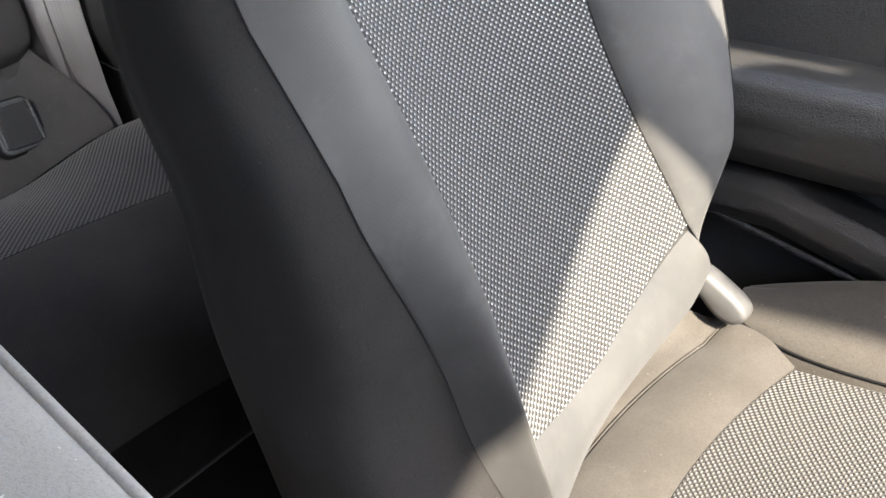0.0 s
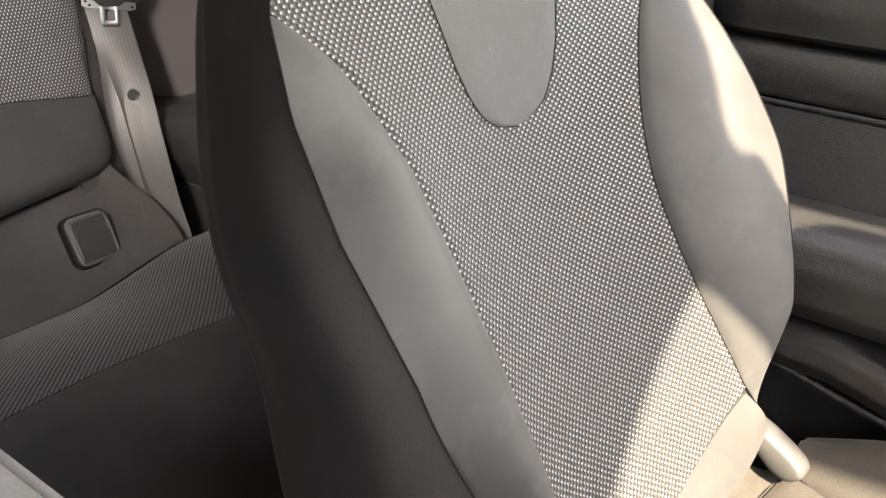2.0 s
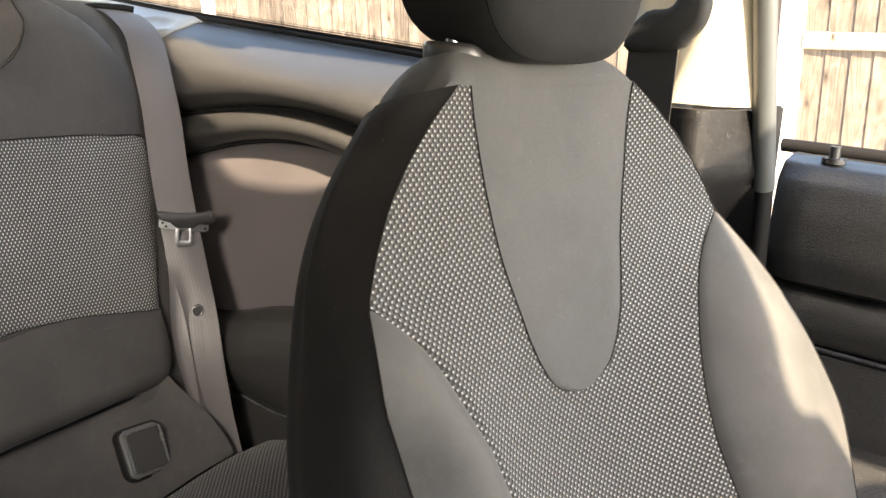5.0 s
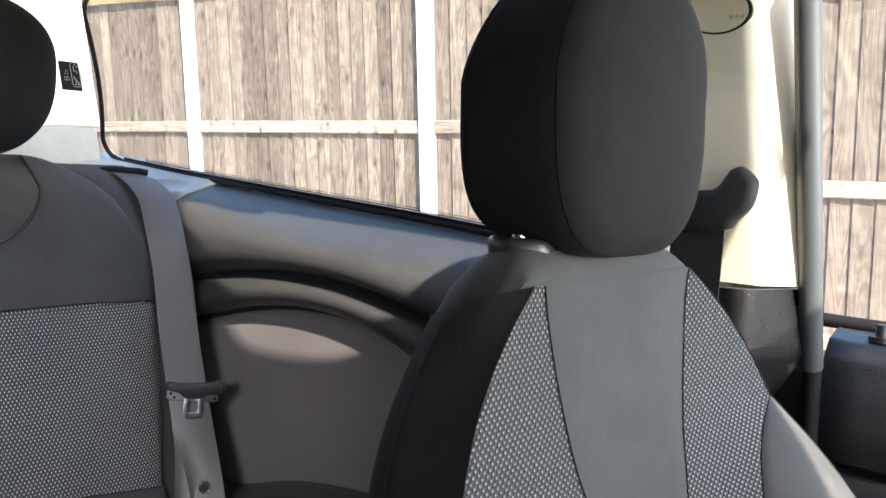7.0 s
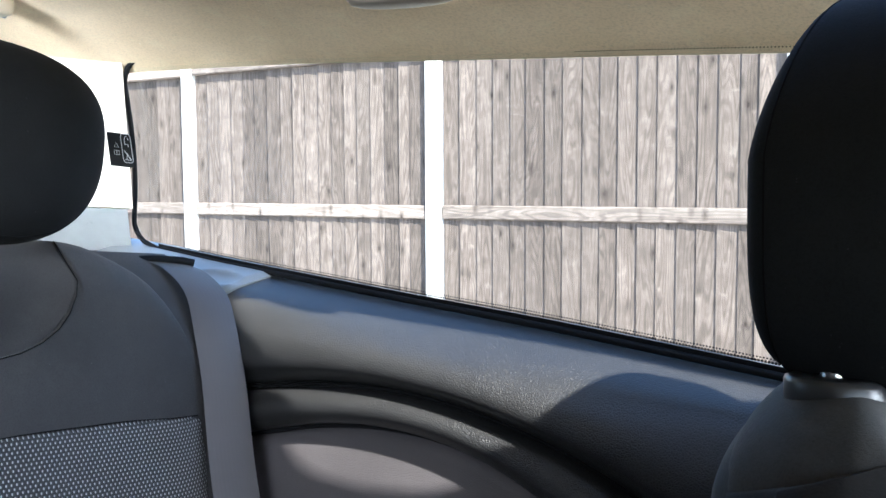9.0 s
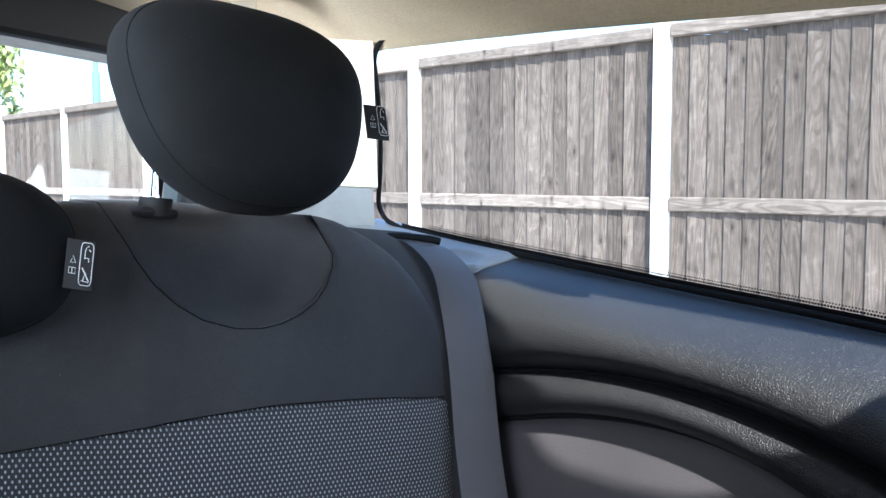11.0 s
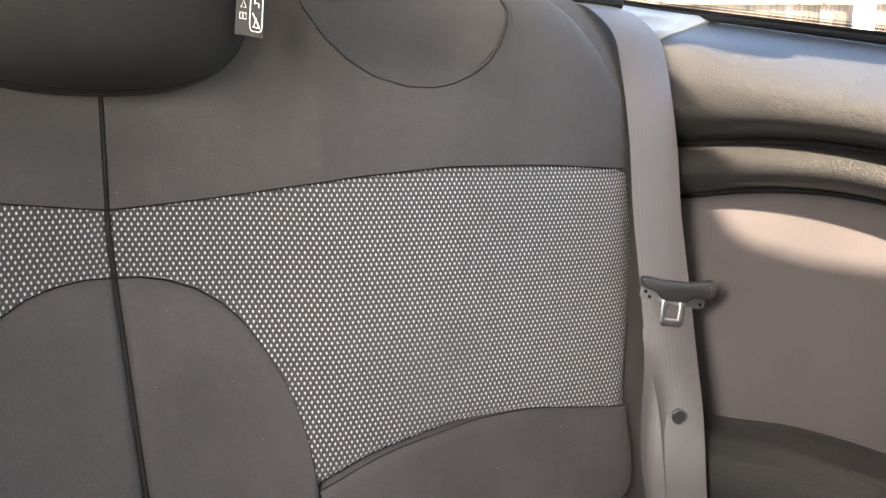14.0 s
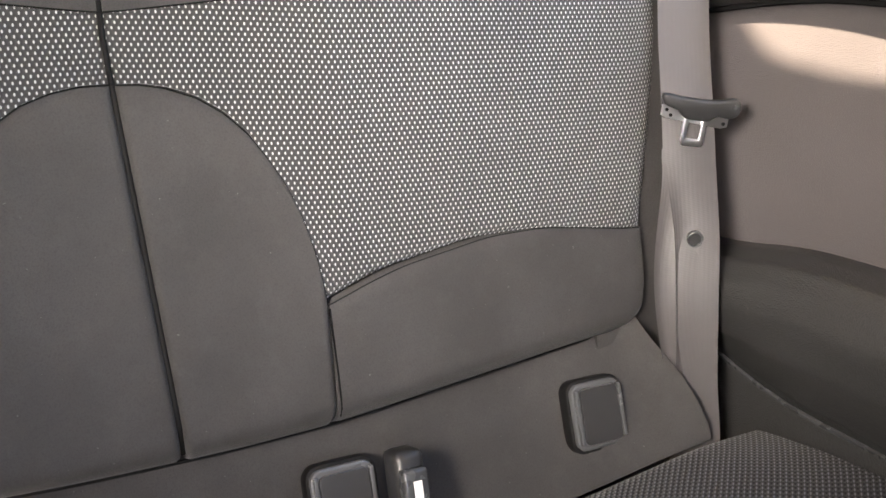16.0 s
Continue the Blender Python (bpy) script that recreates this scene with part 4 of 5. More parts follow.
def far_shell():
    """Plain closing panels: far side, tail, dashboard, floor."""
    single("floor", box((-1.75, -0.66, -0.14), (0.95, 0.84, -0.10)), M_CARPET, "black carpeted car floor", "floor", kind="structure", smooth=False)
    single("wall_far_side", joined(box((-1.75, -0.70, -0.14), (0.95, -0.64, 0.72)), box((-1.75, -0.62, 0.0), (-0.40, -0.52, 1.06), 0.02), box((-0.40, -0.66, 0.66), (0.25, -0.60, 1.02), 0.01)), M_TRIM, "plain black trim of the far side", "wall", kind="structure", smooth=False)
    single("wall_near_side", box((-1.75, 0.80, -0.14), (0.95, 0.84, 0.60)), M_PAINT, "dark painted body side", "wall", kind="structure", smooth=False)
    single("wall_tail", joined(box((-1.76, -0.60, -0.14), (-1.66, 0.76, 0.80), 0.01), box((-1.70, 0.045, 0.78), (-1.64, 0.10, 1.06), 0.006), box((-1.72, -0.50, 1.02), (-1.62, 0.66, 1.10), 0.01), box((-1.72, 0.475, 0.78), (-1.62, 0.70, 1.08), 0.01)), M_PLASTIC, "black tail panel with a central window bar", "wall", kind="structure", smooth=False)
    w = thing("window_3", (-1.68, 0.3, 0.8), "tail window glass", "window", kind="structure")
    part("pane", box((-1.682, 0.09, 0.79), (-1.678, 0.49, 1.04)), M_GLASS, w, smooth=False).visible_shadow = False
    single("parcel_shelf", box((-1.66, -0.45, 0.70), (-1.22, 0.60, 0.735), 0.008), M_PLASTIC, "black shelf behind the rear seat", "shelf", kind="structure")
    single("wall_dashboard", joined(box((0.62, -0.64, -0.1), (0.95, 0.80, 0.62), 0.05), box((0.55, -0.60, 0.40), (0.75, 0.76, 0.60), 0.04)), M_PLASTIC, "plain black dashboard", "wall", kind="structure", smooth=False)


# unseen strip added by the windscreen; its notched edge outlines the sun on the bolster
def sun_edge_strip():
    def f(u, k):
        x = 0.10 + 0.68 * k
        edge = lerp([(0.10, 0.383), (0.15, 0.364), (0.188, 0.354), (0.202, 0.354), (0.204, 0.370), (0.236, 0.377), (0.257, 0.389), (0.30, 0.459), (0.78, 0.60)], x)
        inner = 0.235 + 0.20 * k
        return (x, inner + (edge - inner) * u, 0.955 - 0.33 * k)
    single("wall_front_pillar", grid(f, 4, 80, (0, 0, 0.03)), M_TRIM, "unseen black strip by the windscreen, shaped to edge the sun on the seat", "wall", kind="structure")


sun_edge_strip()
rear_quarter()
belt_housing()
quarter_window()
rear_pillar()
headlining()
middle_pillar()
door()
far_shell()


# ---- front seat ----
SY = 0.438
S_UP, S_OUT, S_BASE = Vector((-0.36, 0, 0.933)), Vector((0.933, 0, 0.36)), Vector((-0.151, 0, 0.2))
T_MESH = smooth_table([(0.0, 0.145), (0.08, 0.145), (0.12, 0.142), (0.16, 0.135), (0.206, 0.126), (0.25, 0.121), (0.31, 0.12), (0.36, 0.128), (0.39, 0.136), (0.44, 0.157), (0.465, 0.175), (0.485, 0.21)])
T_TOP = smooth_table([(0.485, 0.212), (0.511, 0.199), (0.536, 0.182), (0.557, 0.162), (0.579, 0.136), (0.60, 0.106)])
T_SEAM = smooth_table([(0.0, 0.155), (0.06, 0.158), (0.11, 0.172), (0.15, 0.192), (0.2, 0.215), (0.25, 0.231), (0.3, 0.238), (0.38, 0.236), (0.44, 0.224), (0.485, 0.212)])
T_SEAM_N = smooth_table([(0.0, 0.01), (0.11, 0.02), (0.15, 0.033), (0.2, 0.044), (0.3, 0.048), (0.38, 0.032), (0.44, 0.012), (0.485, -0.008)])
T_EDGE = smooth_table([(0.0, 0.018), (0.12, 0.02), (0.2, 0.008), (0.25, 0.0), (0.31, -0.01), (0.36, -0.012), (0.44, -0.01), (0.485, -0.008), (0.6, 0.0)])
T_MIDDLE = smooth_table([(0.0, 0.018), (0.08, 0.012), (0.2, -0.012), (0.3, -0.03), (0.39, -0.04), (0.5, -0.03), (0.6, -0.012)])
T_OUT = smooth_table([(-0.05, 0.229), (0.1, 0.231), (0.2, 0.234), (0.35, 0.238), (0.42, 0.231), (0.475, 0.219), (0.518, 0.208), (0.559, 0.180), (0.6, 0.136)])
T_U = [(0.388, 0.0), (0.3895, 0.015), (0.393, 0.028), (0.399, 0.039), (0.407, 0.047), (0.418, 0.055), (0.436, 0.064), (0.48, 0.078), (0.5, 0.084), (0.54, 0.094), (0.60, 0.106)]


T_BACK = smooth_table([(0.0, -0.13), (0.3, -0.125), (0.42, -0.108), (0.52, -0.088), (0.6, -0.078)])


def seat_at(y, n, v):
    p = S_BASE + S_UP * v + S_OUT * n
    return Vector((p.x, SY + y, p.z))


T_NEAR = smooth_table([(0.0, 0.0), (0.12, 0.002), (0.206, 0.009), (0.25, 0.013), (0.31, 0.017), (0.39, 0.016), (0.44, 0.011), (0.485, 0.0)])


def half_width(v, sg=1):
    """Half width of the knit; the inboard side runs a little wider."""
    if v >= 0.485:
        return lerp(T_TOP, v)
    return lerp(T_MESH, v) + (lerp(T_NEAR, v) if sg < 0 else 0.02 * max(0.0, min(1.0, (0.128 - v) / 0.05)))


def seam_width(v, sg=1):
    w = lerp(T_SEAM, v)
    if sg > 0:
        return max(w, lerp(T_MESH, v) + 0.002) + 0.014 * math.exp(-((v - 0.17) / 0.07) ** 2)
    return w + 0.011 * max(0.0, min(1.0, (v - 0.29) / 0.08, (0.485 - v) / 0.05)) + 0.011 * math.exp(-((v - 0.1) / 0.05) ** 2) + 0.006 * math.exp(-((v - 0.2) / 0.1) ** 2) - 0.004 * math.exp(-((v - 0.22) / 0.05) ** 2) - (0.89 + 1.1 * max(0.0, 0.3 - v)) * seam_set(v)


def seam_set(v):
    """How far the inboard bolster's seam is set back."""
    t = max(0.0, min(1.0, v / 0.16, (0.485 - v) / 0.11))
    return 0.036 * t * t * (3 - 2 * t)


def seam_n(v, sg=1):
    return lerp(T_SEAM_N, v) - (seam_set(v) if sg < 0 else 0.0)


def tongue_width(v, sg=1):
    return lerp(T_U, v) * (0.86 if sg < 0 else 1.0)


def front_n(y, v):
    m = half_width(v)
    c, e = lerp(T_MIDDLE, v), lerp(T_EDGE, v)
    return c + (e - c) * min(1.0, (abs(y) / m)) ** 2


def front_seat():
    root = thing("passenger_seat", (-0.05, SY, -0.10), "grey and black front passenger seat with dotted knit panels", "car seat")
    back = (-0.02 * S_OUT.x, 0, -0.02 * S_OUT.z)

    BOTTOM = smooth_table([(-0.17, 0.094), (-0.12, 0.09), (-0.07, 0.087), (-0.017, 0.089), (0.059, 0.103), (0.111, 0.114), (0.17, 0.126)])
    FOLD = smooth_table([(-0.16, 0.02), (-0.108, 0.040), (-0.078, 0.050), (-0.031, 0.056), (0.029, 0.058), (0.116, 0.06), (0.154, 0.070), (0.17, 0.078)])

    def bottom_v(y):
        return lerp(BOTTOM, y)

    def knit_half(sg):
        def f(u, k):
            # rows run up the back; columns from the insert's edge to the bolster
            v0 = 0.085
            v = v0 + (0.60 - v0) * k
            a, m = (tongue_width(v, sg) if v > 0.388 else 0.0), half_width(v, sg)
            y = a + (m - a) * u
            vb = bottom_v(sg * y)
            v = vb + (v - v0) * (0.60 - vb) / (0.60 - v0)
            a, m = (tongue_width(v, sg) if v > 0.388 else 0.0), half_width(v, sg)
            y = a + (m - a) * u
            return seat_at(sg * y, front_n(y, v) - (0.001 if u > 0.985 else 0), v)
        def uv(u, k):
            p = f(u, k)
            return (p.y, (p - S_BASE).dot(S_UP))
        return grid(f, 26, 150, back, uv)
    for sg in (1, -1):
        part("knit_panel", knit_half(sg), M_KNIT, root, "silver-dotted dark knit panel")

    def insert(u, k):
        v = 0.388 + (0.60 - 0.388) * (k ** 1.6)
        y = tongue_width(v, 1 if u > 0.5 else -1) * (2 * u - 1)
        return seat_at(y, front_n(y, v) + 0.0035 * (1 - (2 * u - 1) ** 6) * min(1.0, (0.60 - v) / 0.12), v)
    part("insert", grid(insert, 20, 70, back), M_INSERT, root, "smooth grey tongue-shaped insert")
    edge = [seat_at(sg * tongue_width(v, sg), front_n(tongue_width(v, sg), v) + 0.0008, v) for sg, vs in ((-1, [0.60 - 0.212 * (i / 60) for i in range(61)]), (1, [0.388 + 0.212 * (i / 60) for i in range(1, 61)])) for v in vs]
    part("insert_seam", tube(edge, 0.0005, 6), M_SIDE, root)

    def lower(u, k):
        # short smooth panel under the knit, rolled under above the cushion
        y = -0.146 + (0.146 + 0.140 + 0.022 * min(1.0, k / 0.6)) * u
        top, end = bottom_v(y), lerp(FOLD, y)
        t = min(1.0, k / 0.6)
        r = max(0.0, (k - 0.6) / 0.4)
        v = top + (end - top) * t - 0.03 * r * r
        n = front_n(y, max(v, 0.0)) + 0.006 * math.sin(math.pi * min(1, t)) - 0.045 * math.sin(0.5 * math.pi * r) * r ** 0.4
        return seat_at(y, n, v)
    part("lower_panel", grid(lower, 30, 30, back), M_BOLSTER, root)

    for sg in (1, -1):
        foot = -0.05 if sg < 0 else 0.084
        def bolster(u, k):
            v = foot + (0.485 - foot) * k
            vv = max(0.0, v)
            m, s = half_width(min(vv, 0.4849), sg), seam_width(vv, sg)
            y = m + (s - m) * u
            e, h = lerp(T_EDGE, vv), seam_n(vv, sg)
            fade = max(0.0, min(1.0, (0.485 - v) / 0.09))
            if sg > 0:
                low = max(0.0, min(1.0, (v - foot) / 0.09))
                fade *= low
                h -= 0.02 * (1 - low)
                y = m + (s - 0.012 * (1 - low) - m) * u
            n = e + (h - e) * (u ** 0.8) + (0.022 * math.sin(math.pi * u) if sg > 0 else 0.025 * math.sin(math.pi * u ** 0.7)) * fade - 0.0015 * (1 - min(1, u / 0.05)) ** 2 - 0.05 * max(0, -v) / 0.05
            return seat_at(sg * y, n, v)
        part("bolster", grid(bolster, 18, 60, (-0.007, 0, -0.003)), M_BOLSTER, root, "grey leathercloth side bolster")

        def side(u, k):
            v = foot + (0.60 - foot) * k
            vv = max(0.0, v)
            s = seam_width(vv, sg) if vv < 0.485 else lerp(T_TOP, vv)
            h = seam_n(vv, sg) if vv < 0.485 else lerp(T_EDGE, vv)
            if sg > 0:
                low = max(0.0, min(1.0, (v - foot) / 0.09))
                h, s = h - 0.02 * (1 - low), s - 0.012 * (1 - low)
            if v < 0:
                h -= 0.05 * (-v) / 0.05
            taper = max(0.0, min(1.0, (0.23 - v) / 0.14)) if sg > 0 else 0.0
            o = max(lerp(T_OUT, vv) - 0.07 * taper, s + 0.001)
            o2 = o - (0.012 * math.exp(-((v - 0.3) / 0.06) ** 2) if sg < 0 else 0.05 * taper)
            nb = lerp(T_BACK, vv) + 0.05 * taper
            edge = 0.75 - 0.6 * max(0.0, min(1.0, (v - 0.45) / 0.04, (0.59 - v) / 0.04))
            pts = [(s, h), (s + (o - s) * edge + 0.004, h - 0.02), ((o + o2) / 2 + 0.002, (h + nb) / 2), (o2 - 0.002, nb + 0.035), (o2 - 0.014, nb + 0.012), (o2 - 0.05, nb)]
            t = u * (len(pts) - 1)
            i = min(int(t), len(pts) - 2)
            p = [Vector((*q, 0)) for q in (pts[max(0, i - 1)], pts[i], pts[i + 1], pts[min(len(pts) - 1, i + 2)])]
            w = t - i
            q = 0.5 * (2 * p[1] + (p[2] - p[0]) * w + (2 * p[0] - 5 * p[1] + 4 * p[2] - p[3]) * w * w + (3 * p[1] - p[0] - 3 * p[2] + p[3]) * w ** 3)
            return seat_at(sg * q.x, q.y, v)
        def inward(u, k):
            t = max(0.0, min(1.0, (u - 0.1) / 0.25))
            return (-0.012 * (1 - t), -0.010 * sg * t, -0.0045 * (1 - t))
        part("side_panel", grid(side, 25, 60, inward), M_SIDE, root, "charcoal cloth side panel")
        vs = [foot + (0.485 - foot) * i / 60 for i in range(61)]
        part("side_seam", tube([seat_at(sg * (seam_width(max(0, v), sg) - (0.012 * max(0.0, 1 - (v - foot) / 0.09) if sg > 0 else 0.0)), seam_n(max(0, v), sg) - (0.05 * max(0, -v) / 0.05) + 0.0005 - (0.02 * max(0.0, 1 - (v - foot) / 0.09) if sg > 0 else 0.0), v) for v in vs], 0.0005, 6), M_SIDE, root)
        part("knit_seam", tube([seat_at(sg * half_width(v, sg), lerp(T_EDGE, v) - 0.0002, v) for v in [max(foot, 0.0) + (0.60 - max(foot, 0.0)) * i / 90 for i in range(91)]], 0.0005, 6), M_SIDE, root)

    def cap(u, k):
        # rounded top, closed from the front edge over to the back
        y0 = (2 * u - 1)
        n0, n1 = 0.0, -0.078
        a = math.pi * k
        n = (n0 + n1) / 2 + (n0 - n1) / 2 * math.cos(a)
        dome = math.sin(a)
        shoulder = (1 - abs(y0) ** 2.2)
        wid = 0.107 + (0.128 - 0.107) * min(1, math.sin(a) * 1.4) - 0.02 * max(0.0, k - 0.5) * 2
        y = y0 * wid
        nn = front_n(min(abs(y), 0.105), 0.60) * (1 - min(1.0, 1.6 * k)) ** 1.5 + n - 0.004 * abs(y0) ** 6
        v = 0.60 + 0.044 * (dome ** 0.6) * (shoulder ** 0.75) - 0.014 * min(1.0, abs(y0) ** 12) * max(0.0, min(1.0, 8 * (k - 0.08)))
        return seat_at(y, nn, v)
    part("top_cap", grid(cap, 28, 28, (-0.006, 0, -0.010)), M_INSERT, root, "smooth grey cloth top")

    def shell(u, k):
        v = -0.05 + 0.66 * k
        o = lerp(T_OUT, max(0, v)) - 0.048
        y = o * (2 * u - 1)
        return seat_at(y, lerp(T_BACK, max(0, v)) - 0.001 - 0.012 * (1 - (2 * u - 1) ** 2), v)
    part("back_shell", grid(shell, 14, 24, (0.012, 0, 0.004)), M_SIDE, root)

    # cushion
    def cush_z(x, y):
        d = abs(y - SY)
        z = 0.184 + 0.06 * (x + 0.15) - 0.006 * math.cos(d / 0.19 * 1.5)
        if d > 0.19:
            t = min(1.0, (d - 0.19) / 0.07)
            z += 0.06 * t * t * (3 - 2 * t)
        if d > 0.27:
            z -= 0.10 * ((d - 0.27) / 0.06) ** 2
        return z
    def knit_b(u, k):
        d = 2 * u - 1
        x0 = -0.113 + 0.032 * d * d
        x = x0 + (0.29 - x0) * k
        y = SY + (0.193 + 0.012 * k) * d
        return (x, y, cush_z(x, y) - 0.0015)
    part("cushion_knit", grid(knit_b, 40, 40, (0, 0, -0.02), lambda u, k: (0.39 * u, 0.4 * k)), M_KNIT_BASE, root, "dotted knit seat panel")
    def band_x(d):
        return -0.186 + 0.037 * abs(d) ** 2.2
    def band(u, k):
        d = 2 * u - 1
        y = SY + (0.225 - 0.03 * k) * d
        x = band_x(d) + (-0.114 + 0.032 * d * d - band_x(d)) * k
        return (x, y, min(cush_z(x, y), 0.195) + 0.005 * math.sin(math.pi * k) - 0.0012 * (1 - min(1, k / 0.08)) ** 2)
    part("cushion_band", grid(band, 40, 16, (0, 0, -0.03)), M_CUSHION, root, "brown-grey cloth band")
    def tuck(u, k):
        d = 2 * u - 1
        y = SY + (0.225 - 0.03 * k * abs(d)) * d
        x = band_x(d) - 0.002 - 0.055 * k
        return (x, y, min(cush_z(band_x(d), y), 0.195) - 0.0012 + 0.0015 * math.sin(math.pi * min(1, 3 * k)) + 0.030 * k * k + 0.0012 * math.sin(d * 23 + 3 * k) * k)
    part("cushion_tuck", grid(tuck, 60, 10, (0, 0, -0.03)), M_CUSHION, root, "cloth tucked under the backrest")
    part("band_seam", tube([(band_x(2 * i / 40 - 1) - 0.001, SY + 0.225 * (2 * i / 40 - 1), min(cush_z(band_x(2 * i / 40 - 1), SY + 0.225 * (2 * i / 40 - 1)), 0.195) + 0.0008) for i in range(41)], 0.0007, 6), M_CUSHION, root)
    for sg in (1, -1):
        def inner(k):
            return 0.196 + 0.03 * (1 - k) ** 6 + 0.012 * k
        def cb(u, k):
            x = -0.15 + 0.45 * k
            d0 = inner(k)
            y = d0 + (0.325 - d0) * u
            puff = 0.012 * math.sin(math.pi * u ** 0.7)
            return (x, SY + sg * y, cush_z(x, SY + y) + puff - 0.05 * (1 - min(1, k / 0.4)) ** 1.5 * (0.3 + 0.7 * min(1.0, u / 0.4)) - 0.003 * (1 - min(1, u / 0.06)) ** 2)
        part("cushion_bolster", grid(cb, 22, 40, (0, 0, -0.03)), M_CUSHION, root, "brown-grey cloth cushion bolster")
        part("cushion_seam", tube([(-0.15 + 0.45 * i / 30, SY + sg * inner(i / 30), cush_z(-0.15 + 0.45 * i / 30, SY + inner(i / 30)) - 0.001 - 0.015 * (1 - min(1, i / 12)) ** 1.5) for i in range(31)], 0.0014, 6), M_SEAM, root)
    lever = spline([Vector((x, SY + 0.212 - 0.016, z)) for x, z in ((-0.205, 0.262), (-0.172, 0.250), (-0.15, 0.238), (-0.134, 0.226), (-0.131, 0.215), (-0.143, 0.206), (-0.160, 0.211), (-0.180, 0.228), (-0.205, 0.240))], 4)
    part("recliner_cover", prism(lever, Vector((0, 0.026, 0)), 0.006), M_RECLINER, root, "grey plastic recliner cover")
    def roll(u, k):
        y = SY + 0.29 * (2 * u - 1)
        a = 0.5 * math.pi * k
        x = 0.30 + 0.07 * math.sin(a)
        return (x, y, cush_z(0.30, y) - 0.07 * (1 - math.cos(a)) - 0.06 * k)
    part("cushion_front", grid(roll, 20, 10, (-0.03, 0, -0.02)), M_BOLSTER, root)
    part("plinth", joined(box((-0.22, SY - 0.24, 0.0), (0.30, SY + 0.24, 0.13), 0.02), box((-0.15, SY - 0.2, -0.10), (0.25, SY - 0.15, 0.02)), box((-0.15, SY + 0.15, -0.10), (0.25, SY + 0.2, 0.02))), M_PLASTIC, root)

    # headrest posts and collars
    for sg in (1, -1):
        y = SY + sg * 0.067
        part("headrest_collar", prism([(-0.403 + 0.021 * math.cos(i * math.pi / 14), y + 0.020 * math.sin(i * math.pi / 14), 0.770) for i in range(28)], Vector((-0.001, 0, 0.014)), 0.003), M_COLLAR, root, "black plastic headrest collar")
        part("headrest_post", tube([(-0.398, y, 0.70), (-0.404, y, 0.78), (-0.408, y, 0.86)], 0.006, 12), M_CHROME, root, "chrome headrest post")
    pad = gusset_pad(Vector((-0.3954, SY + 0.0047, 0.879)), (0.0505, 0.1037, 0.1117), 2.3, 0.0935)
    part("headrest", pad[0], M_HEAD, root, "charcoal cloth headrest pad")
    for s in pad[1]:
        part("headrest_seam", tube(s, 0.0005, 6, True), M_SEAM, root)
    return root


def gusset_pad(c, r, lean, crown):
    """A deep headrest: domed face, flat gusset all round, flat back; also its two seam lines."""
    rot = Matrix.Rotation(radians(-lean), 3, "Y")
    table = smooth_table([(0.0, 0.0), (0.10, 0.55), (0.17, 0.86), (0.24, 0.975), (0.31, 1.0), (0.52, 1.0), (0.62, 0.965), (0.71, 0.87), (0.82, 0.66), (0.92, 0.35), (1.0, 0.0)], 80)
    deep = smooth_table([(0.0, -1.0), (0.12, -0.97), (0.2, -0.88), (0.28, -0.70), (0.34, -0.5), (0.52, 0.28), (0.62, 0.56), (0.71, 0.75), (0.82, 0.9), (0.92, 0.98), (1.0, 1.0)], 80)

    def at(th, v):
        w, q = lerp(table, v), lerp(deep, v)
        back = max(0.0, min(1.15, (0.56 - q) / 1.26))
        cs, sn = math.cos(th), math.sin(th)
        if sn > 0:
            z = crown * w * sn
            y = r[1] * w * math.copysign(abs(cs) ** 0.88, cs) + 0.18 * z
        else:
            z = -r[2] * w * abs(sn) ** (0.62 - 0.12 * back) * (1 - 0.12 * back)
            y = r[1] * w * math.copysign(abs(cs) ** (0.6 - 0.12 * back), cs)
        x = r[0] * q * (1 - (0.46 if q < 0 else 0.12) * max(0.0, z / crown) ** (1.3 if q < 0 else 2.0))
        return c + rot @ Vector((x, y, z))
    nu, nv = 72, 48
    g = grid(lambda u, v: at(2 * math.pi * u, 0.0001 + 0.9998 * v), nu, nv)
    return (g[0], g[1]), [[at(2 * math.pi * i / 90, v) for i in range(90)] for v in (0.62, 0.285)]


def headrest_pad(c, r, lean, e1=0.62, e2=0.62, egg=0.0, skew=0.0, seam_at=(0.3, -0.45)):
    """A padded block with rounded face and gusset; also its seam lines."""
    rot = Matrix.Rotation(radians(-lean), 3, "Y")

    def sp(a, e):
        return math.copysign(abs(math.sin(a)) ** e, math.sin(a))

    def cp(a, e):
        return math.copysign(abs(math.cos(a)) ** e, math.cos(a))

    def at(th, ph):
        # ph: -90..90 from back to front along x; th round the outline
        w = cp(ph, e1)
        x = r[0] * sp(ph, 0.8)
        y = r[1] * w * cp(th, e2)
        z = r[2] * w * sp(th, e2)
        y = y * (1 + egg * z / r[2]) + skew * z
        return c + rot @ Vector((x, y, z))
    nu, nv = 64, 36
    g = grid(lambda u, v: at(2 * math.pi * u, math.pi * (v - 0.5) * 0.9999), nu, nv)
    seams = [[at(2 * math.pi * i / 80, ph) for i in range(80)] for ph in seam_at]
    return (g[0], g[1]), seams


front_seat()

